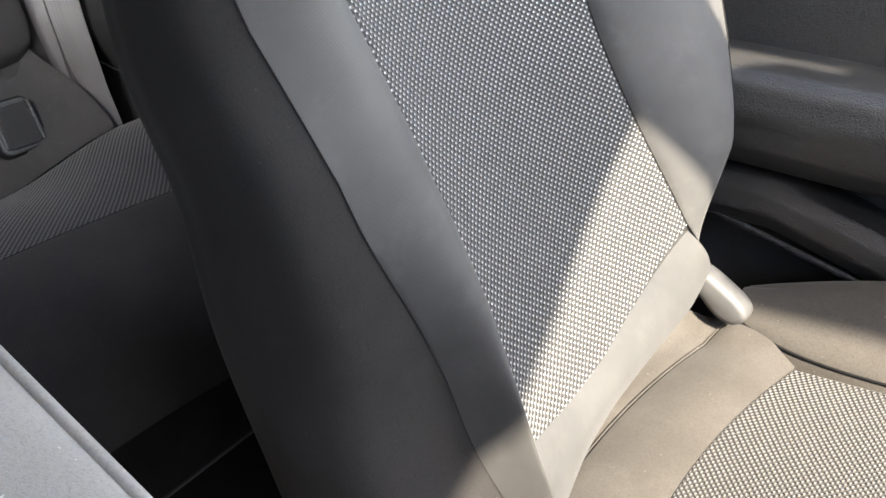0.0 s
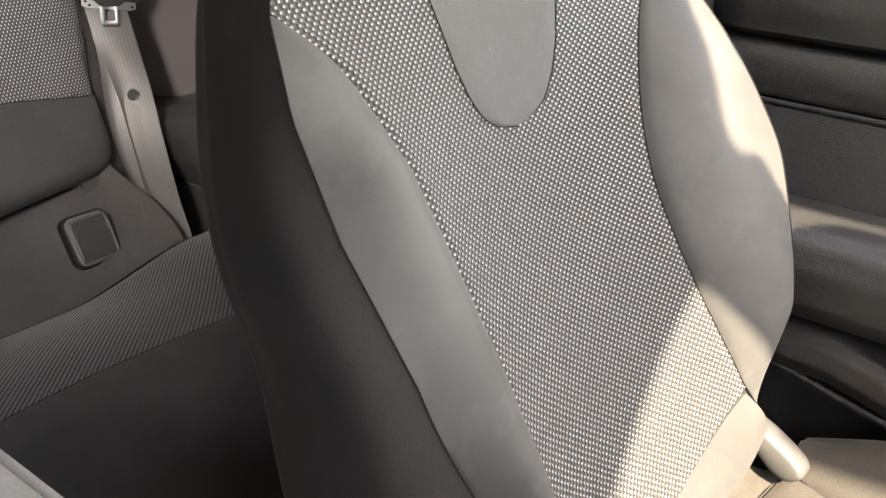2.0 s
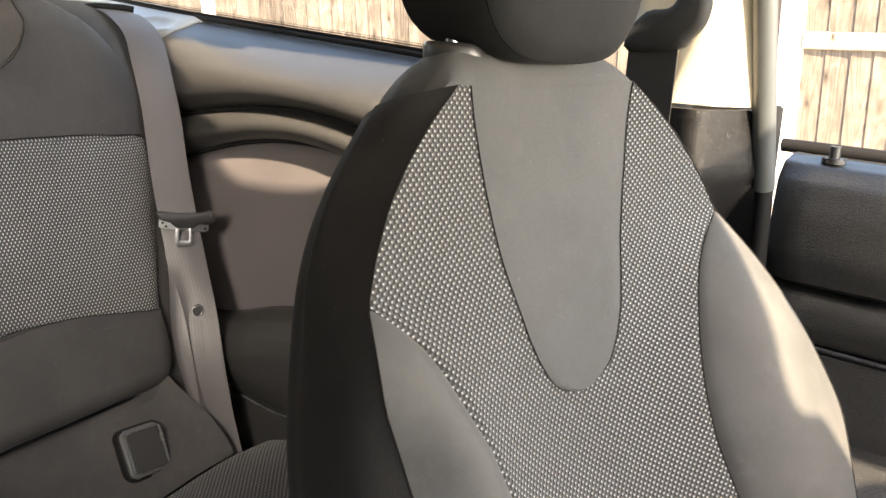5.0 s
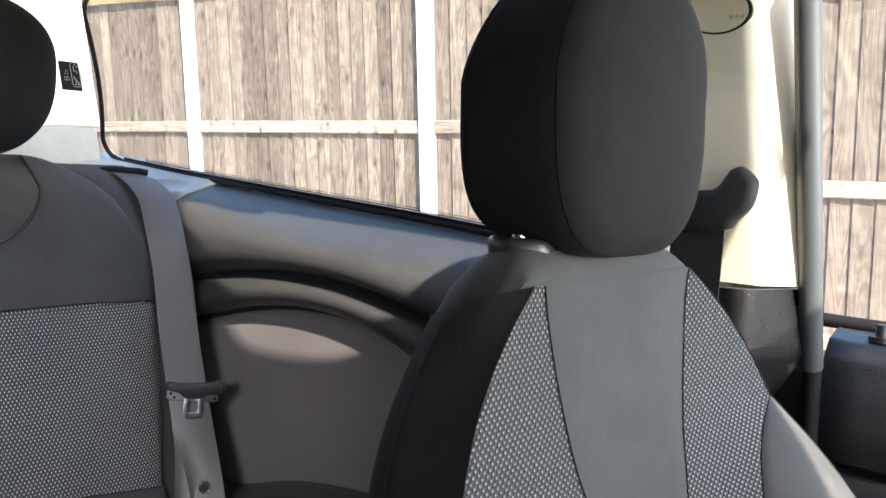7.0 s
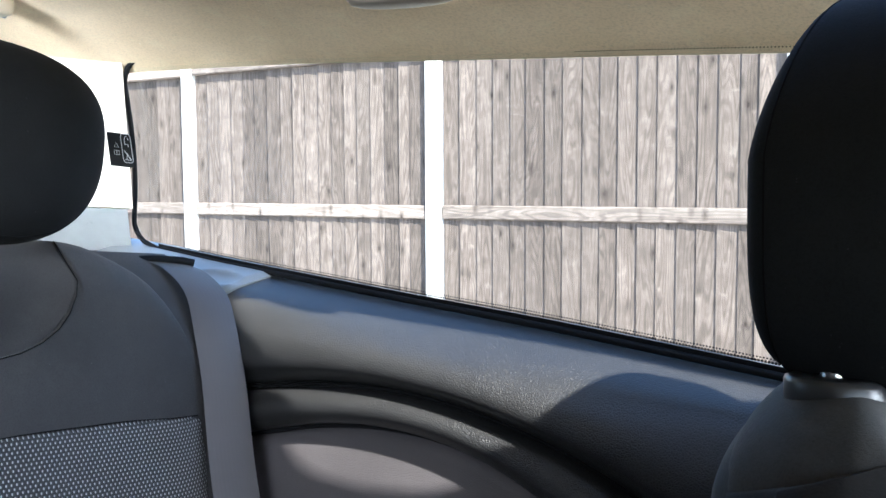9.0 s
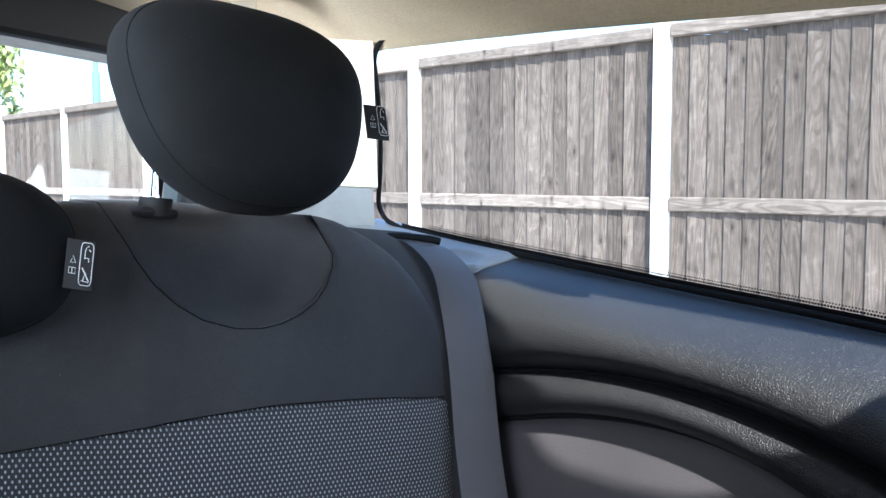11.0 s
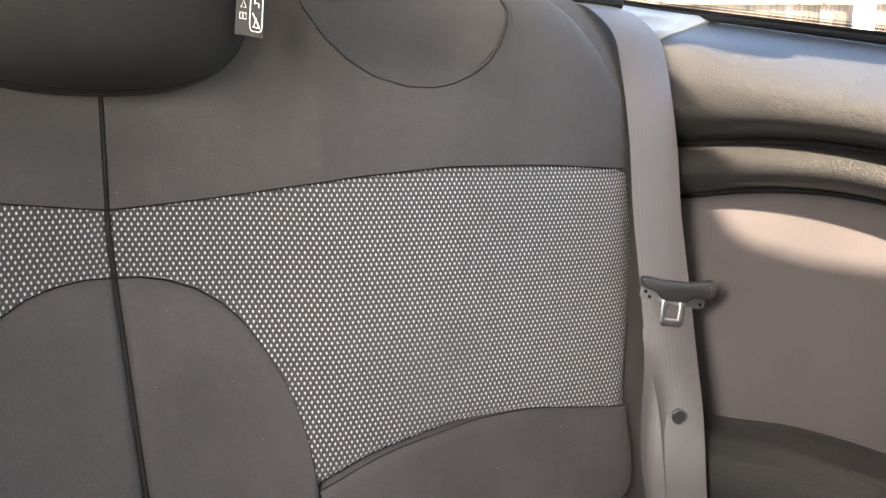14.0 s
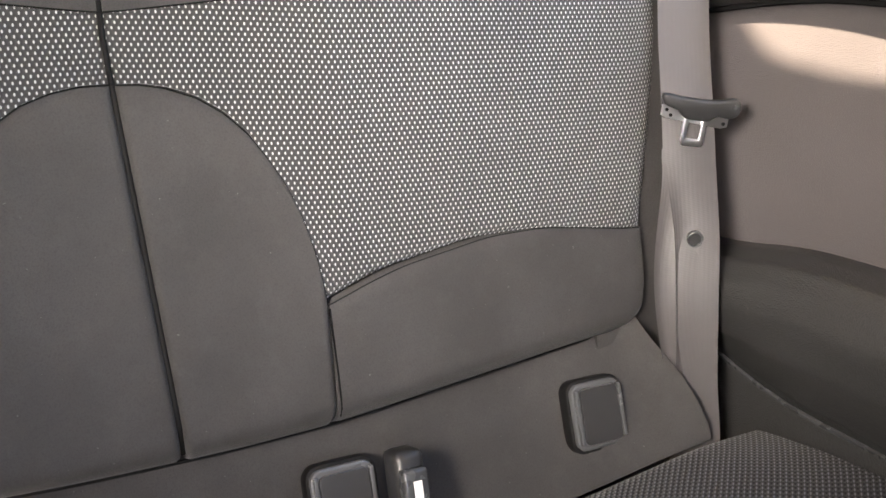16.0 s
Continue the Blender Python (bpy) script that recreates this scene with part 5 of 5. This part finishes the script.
# ---- centre armrest ----
def centre_armrest():
    root = thing("centre_armrest", (-0.3, 0.02, -0.1), "pale grey leathercloth armrest lid between the front seats", "armrest")
    def lid_edge(u):
        return 0.103 - 0.085 * max(0.0, u - 0.4)
    def lid(u, v):
        x = -0.56 + 0.48 * u
        y = 0.021 + (lid_edge(u) - 0.021) * (2 * v - 1)
        z = 0.423 - 0.010 * (2 * v - 1) ** 6 - 0.02 * (2 * u - 1) ** 8
        return (x, y, z)
    part("lid", grid(lid, 30, 16, (0, 0, -0.05)), M_ARMREST, root)
    for sg in (-1, 1):
        part("piping", tube([(-0.56 + 0.48 * i / 20, 0.021 + sg * (lid_edge(i / 20) - 0.022), 0.414) for i in range(21)], 0.0035, 8), M_ARMREST, root, "raised grey piping")
    part("stem", box((-0.50, -0.03, -0.10), (-0.40, 0.07, 0.38), 0.02), M_PLASTIC, root)


centre_armrest()

# ---- rear seat ----
R_TOPMESH = smooth_table([(0.0, 0.616), (0.076, 0.615), (0.16, 0.625), (0.249, 0.64), (0.349, 0.649), (0.461, 0.649), (0.56, 0.643)])
R_BOTMESH = smooth_table([(0.217, 0.402), (0.25, 0.415), (0.282, 0.425), (0.363, 0.439), (0.42, 0.44), (0.54, 0.424)])
R_ARC = [(0.075, 0.567), (0.095, 0.567), (0.114, 0.564), (0.135, 0.557), (0.153, 0.546), (0.168, 0.532), (0.18, 0.515), (0.191, 0.497), (0.199, 0.48), (0.206, 0.459), (0.212, 0.435), (0.217, 0.402)]
R_TOP = [(0.075, 0.80), (0.178, 0.808), (0.216, 0.815), (0.294, 0.821), (0.38, 0.820), (0.427, 0.819), (0.445, 0.818), (0.466, 0.815), (0.485, 0.809), (0.505, 0.801), (0.523, 0.789), (0.538, 0.776), (0.552, 0.76), (0.562, 0.742), (0.569, 0.718), (0.572, 0.66)]
R_SADDLE = [(0.216, 0.814), (0.219, 0.795), (0.229, 0.77), (0.243, 0.75), (0.263, 0.733), (0.285, 0.721), (0.315, 0.714), (0.34, 0.714), (0.36, 0.718), (0.38, 0.726), (0.398, 0.738), (0.41, 0.752), (0.419, 0.77), (0.425, 0.79), (0.427, 0.819)]
R_SHOULDER = R_TOP[:2] + R_SADDLE + R_TOP[6:]
R_BOTTOM = smooth_table([(0.075, 0.285), (0.13, 0.287), (0.223, 0.293), (0.327, 0.305), (0.445, 0.316), (0.54, 0.322)])
R_EDGE = smooth_table([(0.32, 0.515), (0.335, 0.528), (0.36, 0.536), (0.381, 0.538), (0.425, 0.53), (0.516, 0.552), (0.587, 0.568), (0.666, 0.572), (0.75, 0.567), (0.82, 0.52)])


def rear_x(y, z):
    d = abs(y - MID)
    x = -1.065 - 0.28 * (z - 0.62)
    x -= 0.02 * max(0.0, 1 - (d / 0.16) ** 2) * max(0.0, min(1.0, (z - 0.36) / 0.2))                         # shallow middle
    x += 0.008 * math.sin(math.pi * min(1, d / 0.48))                  # padded place
    x -= 0.012 * max(0.0, (d - 0.43) / 0.055) ** 2                      # outer edge turns back
    top = lerp(R_TOP, MID + d)
    t = max(0.0, 1 - (top - z) / 0.05)
    x -= 0.05 * t * t                                                   # rounded top
    b = max(0.0, 1 - (z - lerp(R_BOTTOM, MID + d)) / 0.035)
    x -= 0.03 * b * b
    return x


def rear_seat():
    root = thing("rear_bench", (-1.0, MID, -0.10), "charcoal rear bench with dotted knit backrest and cushion", "car seat")
    back = (-0.08, 0, 0)

    def panel(lo, hi, za, zb, nu, nv, mirror, lift=0.0, right=False, dip=0.004, bowl=0.0):
        def f(u, k):
            y = lo + (hi - lo) * u
            z = za(y) + (zb(y) - za(y)) * k
            if right:
                # the outer edge follows the bolster's outline
                e, y0 = lerp(R_EDGE, z), (lo if right is True else right)
                if y > y0:
                    y = y0 + (e - y0) * (y - y0) / (hi - y0)
            edge = min(u, 1 - u, k, 1 - k)
            x = rear_x(y, z) + lift - dip * max(0.0, 1 - edge / 0.03) ** 2 - bowl * math.sin(math.pi * u) ** 0.6 * k ** 0.6
            lean = 0.021 * max(0.0, (0.6 - z) / 0.28) * max(0.0, 1 - (y - MID) / 0.14)
            return (x, (2 * MID - y if mirror else y) + lean, z)
        return grid(f, nu, nv, back, lambda u, k: (f(u, k)[1], f(u, k)[2] * 1.035))
    t = lambda tab: (lambda y: lerp(tab, y))
    for mir in (False, True):
        low = lambda y: lerp(R_ARC, y) if y < 0.217 else lerp(R_BOTMESH, y)
        part("knit_panel", panel(MID + 0.002, 0.566, low, t(R_TOPMESH), 110, 40, mir, 0.0, True), M_KNIT_REAR, root, "white-dotted dark knit panel")
        part("centre_panel", panel(MID + 0.002, 0.217, t(R_BOTTOM), t(R_ARC), 40, 40, mir, 0.003), M_REAR, root, "charcoal arched centre panel")
        part("lower_panel", panel(0.2185, 0.535, t(R_BOTTOM), t(R_BOTMESH), 44, 24, mir, 0.0025, True, 0.0025), M_REAR, root)
        part("upper_panel", panel(MID + 0.002, 0.566, t(R_TOPMESH), t(R_SHOULDER), 200, 26, mir, 0.0, 0.427, dip=0.0), M_REAR, root, "smooth charcoal shoulder panel")
        part("headrest_saddle", panel(0.2165, 0.4265, t(R_SADDLE), t(R_TOP), 60, 30, mir, -0.002, bowl=0.042), M_REAR, root, "hollowed charcoal saddle under the headrest")

        def line(tab, lo, hi, n=50, lift=0.0):
            ys = [lo + (hi - lo) * i / n for i in range(n + 1)]
            return [(rear_x(y, lerp(tab, y)) + lift, 2 * MID - y if mir else y, lerp(tab, y)) for y in ys]
        for tab, lo, hi in ((R_TOPMESH, MID, 0.553), (R_BOTMESH, 0.217, 0.53), (R_ARC, MID, 0.217), (R_SADDLE, 0.216, 0.427)):
            part("seam", tube(line(tab, lo, hi), 0.0006, 6), M_SEAM, root)
        part("seam", tube([(rear_x(0.2175, z) + 0.001, 2 * MID - 0.2175 if mir else 0.2175 + 0.005 * (0.4 - z) / 0.1, z) for z in [0.40 - 0.09 * i / 10 for i in range(11)]], 0.0008, 6), M_SEAM, root)
    part("split_gap", tube([(rear_x(MID, z) - 0.003, MID + 0.021 * max(0, (0.6 - z) / 0.28), z) for z in [0.80 - 0.5 * i / 20 for i in range(21)]], 0.0023, 8), M_RUBBER_SHADE, root, "dark split between the seat halves")

    def filler(u, k):
        z = 0.24 + 0.57 * k
        y = 0.49 + 0.115 * u
        return (-1.045 - 0.26 * (z - 0.5) - 0.02 * u + 0.012 * math.sin(math.pi * u) - 7.0 * max(0.0, z - 0.70) ** 2, y, z)
    part("side_bolster", grid(filler, 12, 24, (-0.03, 0, 0)), M_REAR, root, "grey cloth beside the backrest")

    ys = [-0.38 + 0.90 * i / 60 for i in range(61)]
    # shade where backrest meets skirt, put in as a thin black cord
    part("crease", tube([(rear_x(abs(y - MID) + MID, lerp(R_BOTTOM, abs(y - MID) + MID)) + 0.002, y, lerp(R_BOTTOM, abs(y - MID) + MID) - 0.001) for y in ys], 0.0016, 8), M_RUBBER_SHADE, root, "black cord drawing the shade in the crease under the backrest")
    # the sloping panel under the backrest runs down to the cushion's rear edge
    def rear_edge(y):
        d = abs(y - MID) + MID
        t = max(0.0, min(1.0, (d - 0.40) / 0.17))
        t = t * t * (3 - 2 * t)
        return -0.928 + 0.022 * t, 0.203 + 0.046 * t
    def skirt(u, k):
        y = -0.40 + 0.955 * u
        zt = lerp(R_BOTTOM, abs(y - MID) + MID) + 0.032
        e = max(0.0, (y - 0.50) / 0.055)
        xe, ze = rear_edge(y)
        z = zt - (zt - ze) * k
        x = -1.030 + (xe + 0.004 + 1.030) * k - 0.006 * math.sin(math.pi * k) + 0.046 * e * e * math.sin(math.pi * k) ** 0.8
        return (x, y + e * (lerp([(0.25, 0.006), (0.307, -0.014), (0.33, -0.026), (0.36, -0.03)], z)), z)
    part("lower_skirt", grid(skirt, 60, 20, (-0.05, 0, -0.02)), M_REAR, root, "charcoal cloth below the backrest")

    # cushion: dished behind, rising to a rolled front
    def rim(y):
        return -0.692 - 0.012 * math.cos((y - 0.3) * 9), 0.252 + 0.05 * max(0.0, min(1.0, (y - 0.49) / 0.12)) ** 1.5
    def cush(u, k):
        y = -0.38 + 0.992 * u
        (xa, za), (xb, zb) = rear_edge(y), rim(y)
        bow = 0.010 * math.sin(math.pi * k) - 0.012 * (1 - min(1, k / 0.07)) ** 2
        return (xa + (xb - xa) * k, y, za + (zb - za) * k + bow)
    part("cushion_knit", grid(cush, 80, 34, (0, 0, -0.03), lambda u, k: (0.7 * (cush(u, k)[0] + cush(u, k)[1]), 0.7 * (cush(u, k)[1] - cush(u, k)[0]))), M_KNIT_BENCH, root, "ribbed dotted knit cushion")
    def front(u, k):
        y = -0.38 + 0.992 * u
        x0, z0 = rim(y)
        a = 0.5 * math.pi * k
        return (x0 + 0.125 * math.sin(a), y, z0 + 0.0015 - 0.13 * (1 - math.cos(a)) - 0.09 * max(0, k - 0.7))
    part("cushion_front", grid(front, 60, 20, (-0.04, 0, -0.02)), M_REAR, root, "smooth charcoal front roll")
    part("cushion_seam", tube([(rim(y)[0], y, rim(y)[1] + 0.001) for y in [-0.38 + 0.992 * i / 50 for i in range(51)]], 0.0008, 6), M_SEAM, root)
    part("base", box((-0.98, -0.38, -0.10), (-0.66, 0.56, 0.16), 0.02), M_CARPET, root)
    return root


def isofix_cover(y, drop=0.0):
    """Hinged flap over a child seat anchor, set in the skirt."""
    root = thing("anchor_cover", (-0.950, y, 0.268), "dark satin plastic flap over a child-seat anchor", "anchor cover", group="anchor covers")
    def rounded(w, h, r, n=6):
        pts = []
        for cx, cy, a0 in ((w - r, h - r, 0), (-w + r, h - r, 90), (-w + r, -h + r, 180), (w - r, -h + r, 270)):
            pts += [(cx + r * math.cos(radians(a0 + 90 * i / n)), cy + r * math.sin(radians(a0 + 90 * i / n))) for i in range(n + 1)]
        return pts
    c = Vector((-0.955 + 0.5 * drop, y, 0.268 - 0.88 * drop))
    def place(pts, lift):
        # local: a up the slope, b across
        up, n = Vector((-0.47, 0, 0.88)).normalized(), Vector((0.88, 0, 0.47)).normalized()
        return [c + up * a + Vector((0, b, 0)) + n * lift for a, b in pts]
    n = Vector((0.88, 0, 0.47)).normalized()
    part("recess", prism(place(rounded(0.0338, 0.0302, 0.012), -0.012), n * 0.0135, 0.001), M_RUBBER_SHADE, root, "dark gap round the cover")
    part("surround", prism(place(rounded(0.0312, 0.0276, 0.0105), -0.008), n * 0.014, 0.0025), M_FLAP, root, smooth=False)
    part("hinge_gap", prism(place(rounded(0.027, 0.0222, 0.006), 0.004), n * 0.0018), M_RUBBER_SHADE, root, "dark line round the flap", smooth=False)
    part("flap", prism(place(rounded(0.0256, 0.0206, 0.005), 0.0064), n * 0.0036, 0.0006), M_COLLAR, root, "satin black flap", smooth=False)
    for b in (-0.0236, 0.0236):
        part("rim", prism(place([(0.026, b - 0.002), (0.026, b + 0.002), (-0.024, b + 0.002), (-0.024, b - 0.002)], 0.006), n * 0.004, 0.001), M_FLAP, root, smooth=False)


def rear_belt():
    root = thing("rear_belt", (-0.91, 0.58, 0.25), "grey-black rear seat belt hanging from the guide to the cushion", "seat belt")
    line = spline([(-1.192, 0.581, 0.801), (-1.165, 0.588, 0.793), (-1.125, 0.588, 0.770), (-1.098, 0.582, 0.735), (-1.072, 0.579, 0.675), (-1.040, 0.568, 0.605), (-1.006, 0.558, 0.54), (-0.985, 0.557, 0.48), (-0.968, 0.557, 0.43), (-0.952, 0.556, 0.37), (-0.935, 0.557, 0.30), (-0.920, 0.560, 0.245), (-0.914, 0.563, 0.19), (-0.912, 0.566, 0.14)], 8)
    def wide(i):
        t = i / (len(line) - 1)
        q = max(0.0, min(1.0, (t - 0.42) / 0.3))
        a = radians(27 + 26 * q * q * (3 - 2 * q))
        return Vector((math.sin(a) * 0.9, math.cos(a), -0.05)).normalized()
    verts, uvs, faces = [], [], []
    run = 0.0
    m = 6
    for i, p in enumerate(line):
        if i:
            run += (p - line[i - 1]).length
        for k in range(m + 1):
            s = (k / m - 0.5) * 0.048
            bow = 0.0015 * math.cos(math.pi * (k / m - 0.5))
            curl = 0.0075 * max(0.0, 1 - k / 2.2) ** 1.5 * math.sin(math.pi * max(0.0, min(1.0, (i / (len(line) - 1) - 0.52) / 0.40))) ** 0.7
            verts.append(p + wide(i) * (s + 0.9 * curl) + Vector((bow + 1.1 * curl, -bow - 0.5 * curl, 0)))
            uvs.append((s, run))
    for i in range(len(line) - 1):
        for k in range(m):
            a = i * (m + 1) + k
            faces.append((a, a + 1, a + m + 2, a + m + 1))
    n = len(verts)
    verts += [v + Vector((-0.0011, 0.0011, 0)) for v in verts]
    faces += [tuple(n + q for q in reversed(f)) for f in faces]
    part("webbing", (verts, faces, uvs + uvs), M_WEB, root)
    # second run of webbing behind, fanning out from the tongue to the seat
    rows = [i for i in range(len(line)) if i >= 0.50 * len(line)]
    verts2, uvs2 = [], []
    for i in rows:
        t = (i - rows[0]) / (len(rows) - 1)
        out = Vector((-0.004, 0.002, 0)) + Vector((-0.008, -0.018, 0)) * math.sin(math.pi * min(1.0, 1.5 * t)) ** 1.5
        for k in range(m + 1):
            verts2.append(verts[i * (m + 1) + k] + out)
            uvs2.append(uvs[i * (m + 1) + k])
    f2 = [(i * (m + 1) + k, i * (m + 1) + k + 1, (i + 1) * (m + 1) + k + 1, (i + 1) * (m + 1) + k) for i in range(len(rows) - 1) for k in range(m)]
    n2 = len(verts2)
    part("rear_webbing", (verts2 + [v + Vector((-0.0011, 0.0011, 0)) for v in verts2], f2 + [tuple(n2 + q for q in reversed(f)) for f in f2], uvs2 + uvs2), M_WEB, root)
    # tongue
    tc, tw, tn = Vector((-0.998, 0.562, 0.545)), Vector((0.42, 0.905, -0.06)).normalized(), Vector((0.905, -0.42, 0.1)).normalized()
    td = tw.cross(tn).normalized()
    if td.z > 0:
        td = -td
    def o(a, b, lift=0.0):
        return tc + tw * (0.86 * a - 0.001) + td * b + tn * lift
    bar = [o(-0.041, -0.006, 0.001), o(-0.036, -0.0085, 0.001), o(-0.020, -0.0065, 0.001), o(0.010, -0.0062, 0.001), o(0.028, -0.0085, 0.001), o(0.036, -0.011, 0.001), o(0.043, -0.008, 0.001), o(0.0445, -0.001, 0.001), o(0.042, 0.006, 0.001), o(0.033, 0.0085, 0.001), o(0.020, 0.0075, 0.001), o(0.013, 0.013, 0.001), o(-0.012, 0.013, 0.001), o(-0.021, 0.006, 0.001), o(-0.036, 0.0025, 0.001)]
    grip = part("tongue_grip", prism(bar, tn * 0.010, 0.003), M_PLASTIC, root, "black plastic tongue grip")
    part("rivet", tube([o(0.037, -0.002, 0.010), o(0.037, -0.002, 0.0118)], 0.003, 10), M_GLOSS, grip)
    strip = [o(-0.036, 0.003, -0.001), o(0.036, 0.005, -0.001), o(0.036, 0.0165, -0.001), o(0.029, 0.0185, -0.001), o(-0.030, 0.0145, -0.001), o(-0.036, 0.0125, -0.001)]
    plate = part("tongue_plate", prism(strip, tn * 0.003, 0.0006), M_STEEL, root, "pale steel plate under the grip", smooth=False)
    for a, b in ((-0.031, 0.007), (-0.026, 0.0115), (0.031, 0.014)):
        part("rivet", tube([o(a, b, 0.002), o(a, b, 0.0032)], 0.0016, 8), M_RUBBER_SHADE, plate)
    loop = [o(-0.0125, 0.011, 0.005), o(-0.0135, 0.020, 0.005), o(-0.013, 0.033, 0.005), o(-0.010, 0.0365, 0.005), o(0.010, 0.0365, 0.005), o(0.0125, 0.033, 0.005), o(0.0115, 0.020, 0.005), o(0.0115, 0.011, 0.005), o(0.006, 0.011, 0.005), o(0.0065, 0.0205, 0.005), o(0.0065, 0.0295, 0.005), o(-0.0075, 0.0295, 0.005), o(-0.0075, 0.0205, 0.005), o(-0.0065, 0.011, 0.005)]
    part("tongue_loop", prism(loop, tn * 0.003, 0.0008), M_STEEL, root, "bright steel tongue with a square hole")
    bc = Vector((-0.965, 0.556, 0.430))
    bn = Vector((0.86, -0.5, 0.1)).normalized()
    part("stop_button", tube([bc, bc + bn * 0.004], 0.0075, 18), M_PLASTIC, root, "black stop button")
    part("button_rim", tube([bc + bn * 0.004 + Vector((0, 0, 0)) + (bn.orthogonal().normalized() * math.cos(a) + bn.cross(bn.orthogonal().normalized()) * math.sin(a)) * 0.0065 for a in [i * 2 * math.pi / 20 for i in range(20)]], 0.0012, 6, True), M_GLOSS, root)


def rear_buckle():
    root = thing("belt_buckle", (-0.92, 0.255, 0.25), "dark belt buckle with a pale print standing in the bench", "belt buckle")
    m = Matrix.Rotation(radians(-25), 3, "Y")
    part("body", box((-0.935, 0.244, 0.235), (-0.905, 0.270, 0.302), 0.006, m), M_PLASTIC, root)
    part("press_button", box((-0.914, 0.246, 0.262), (-0.900, 0.268, 0.296), 0.003, m), M_GLOSS, root)
    part("print", box((-0.9005, 0.254, 0.268), (-0.8985, 0.261, 0.290), 0.0, m), M_WHITE, root, "pale printed bar", smooth=False)


def rear_headrest(y, z, r, label, posts=True, egg=0.06, skew=0.0):
    root = thing("rear_headrest", (-1.10, y, z - r[2] - 0.02), label, "headrest", group="rear headrests")
    pad = headrest_pad(Vector((-1.115, y, z)), r, 10.0, 0.75, 0.78, egg, skew)
    part("pad", pad[0], M_HEAD, root)
    for s in pad[1]:
        part("seam", tube(s, 0.0005, 6, True), M_SEAM, root)
    if posts:
        for sg in (-1, 1):
            py = y + sg * 0.062
            px, cz = (-1.152, 0.0) if sg < 0 else (-1.172, -0.035)
            part("post", tube([(px, py, 0.814 if sg < 0 else 0.832), (px + 0.002, py, z)], 0.006, 12), M_CHROME, root, "chrome post")
            part("collar", joined(tube([(px, py, 0.806 + cz), (px, py, 0.822 + cz)], 0.0145, 20), box((px - 0.014, py - 0.018, 0.804 + cz), (px + 0.014, py + 0.018, 0.814 + cz), 0.005)), M_LABEL, root, "black post collar")
    return root


def warning_label(corner, across, down, parent_label):
    """A woven black label with a white pictogram plate: small shapes, no words."""
    root = thing("headrest_label", corner, parent_label, "label", group="headrest labels")
    c, a, d = Vector(corner), Vector(across), Vector(down)
    n = a.cross(d).normalized()
    if n.x < 0:
        n = -n
    def at(u, v, l=0.0):
        return c + a * u + d * v + n * l
    def flat(u0, v0, u1, v1, l=0.0016):
        return [at(u0, v0, l), at(u1, v0, l), at(u1, v1, l), at(u0, v1, l)], [(0, 1, 2, 3)]
    def bend(u, v):
        return at(u, v, 0.003 * math.sin(math.pi * v) * u)
    part("cloth", grid(bend, 8, 8, -n * 0.0012), M_LABEL, root)
    lift = 0.0042
    loop = []
    for cu, cv, a0 in ((0.85, 0.2, 270), (0.85, 0.8, 0), (0.6, 0.8, 90), (0.6, 0.2, 180)):
        for i in range(7):
            t = radians(a0 + 15 * i)
            loop.append(at(cu + 0.09 * math.cos(t) , cv + 0.13 * math.sin(t), lift))
    part("border", tube(loop, 0.00036, 5, True), M_WHITE, root)
    sitter = joined(tube([at(0.66, 0.40, lift), at(0.66, 0.24, lift), at(0.70, 0.16, lift)], 0.00036, 5), tube([at(0.66, 0.38, lift), at(0.80, 0.38, lift), at(0.80, 0.46, lift)], 0.00036, 5), tube([at(0.80, 0.20, lift), at(0.84, 0.24, lift)], 0.00042, 5), tube([at(0.72, 0.14, lift), at(0.78, 0.14, lift)], 0.00042, 5))
    part("pictogram", sitter, M_WHITE, root)
    cross = joined(tube([at(0.60, 0.58, lift), at(0.86, 0.84, lift)], 0.00048, 5), tube([at(0.66, 0.84, lift), at(0.72, 0.66, lift), at(0.80, 0.80, lift)], 0.00048, 5), tube([at(0.60, 0.84, lift), at(0.86, 0.86, lift)], 0.00036, 5))
    part("pictogram", cross, M_WHITE, root)
    tri = tube([at(0.18, 0.50, lift), at(0.27, 0.36, lift), at(0.36, 0.50, lift)], 0.00032, 5, True)
    part("pictogram", tri, M_WHITE, root)
    book = joined(tube([at(0.15, 0.60, lift), at(0.37, 0.60, lift), at(0.37, 0.72, lift), at(0.15, 0.72, lift)], 0.00032, 5, True), tube([at(0.26, 0.60, lift), at(0.26, 0.72, lift)], 0.0003, 5))
    part("pictogram", book, M_WHITE, root)


rear_seat()
isofix_cover(0.466)
isofix_cover(0.214, 0.02)
rear_buckle()
rear_belt()
rear_headrest(0.324, 0.905, (0.062, 0.112, 0.0915), "raised charcoal cloth rear headrest on chrome posts", True, 0.2, -0.11)
rear_headrest(0.064, 0.764, (0.075, 0.118, 0.068), "lowered charcoal cloth middle rear headrest", False, 0.0)
warning_label((-1.097, 0.437, 0.929), (0.006, 0.021, 0.0), (0.013, -0.001, -0.033), "black woven label with white pictograms on the raised headrest")
warning_label((-1.060, 0.163, 0.785), (0.006, 0.019, -0.002), (0.010, -0.004, -0.036), "black woven label with white pictograms on the lowered headrest")
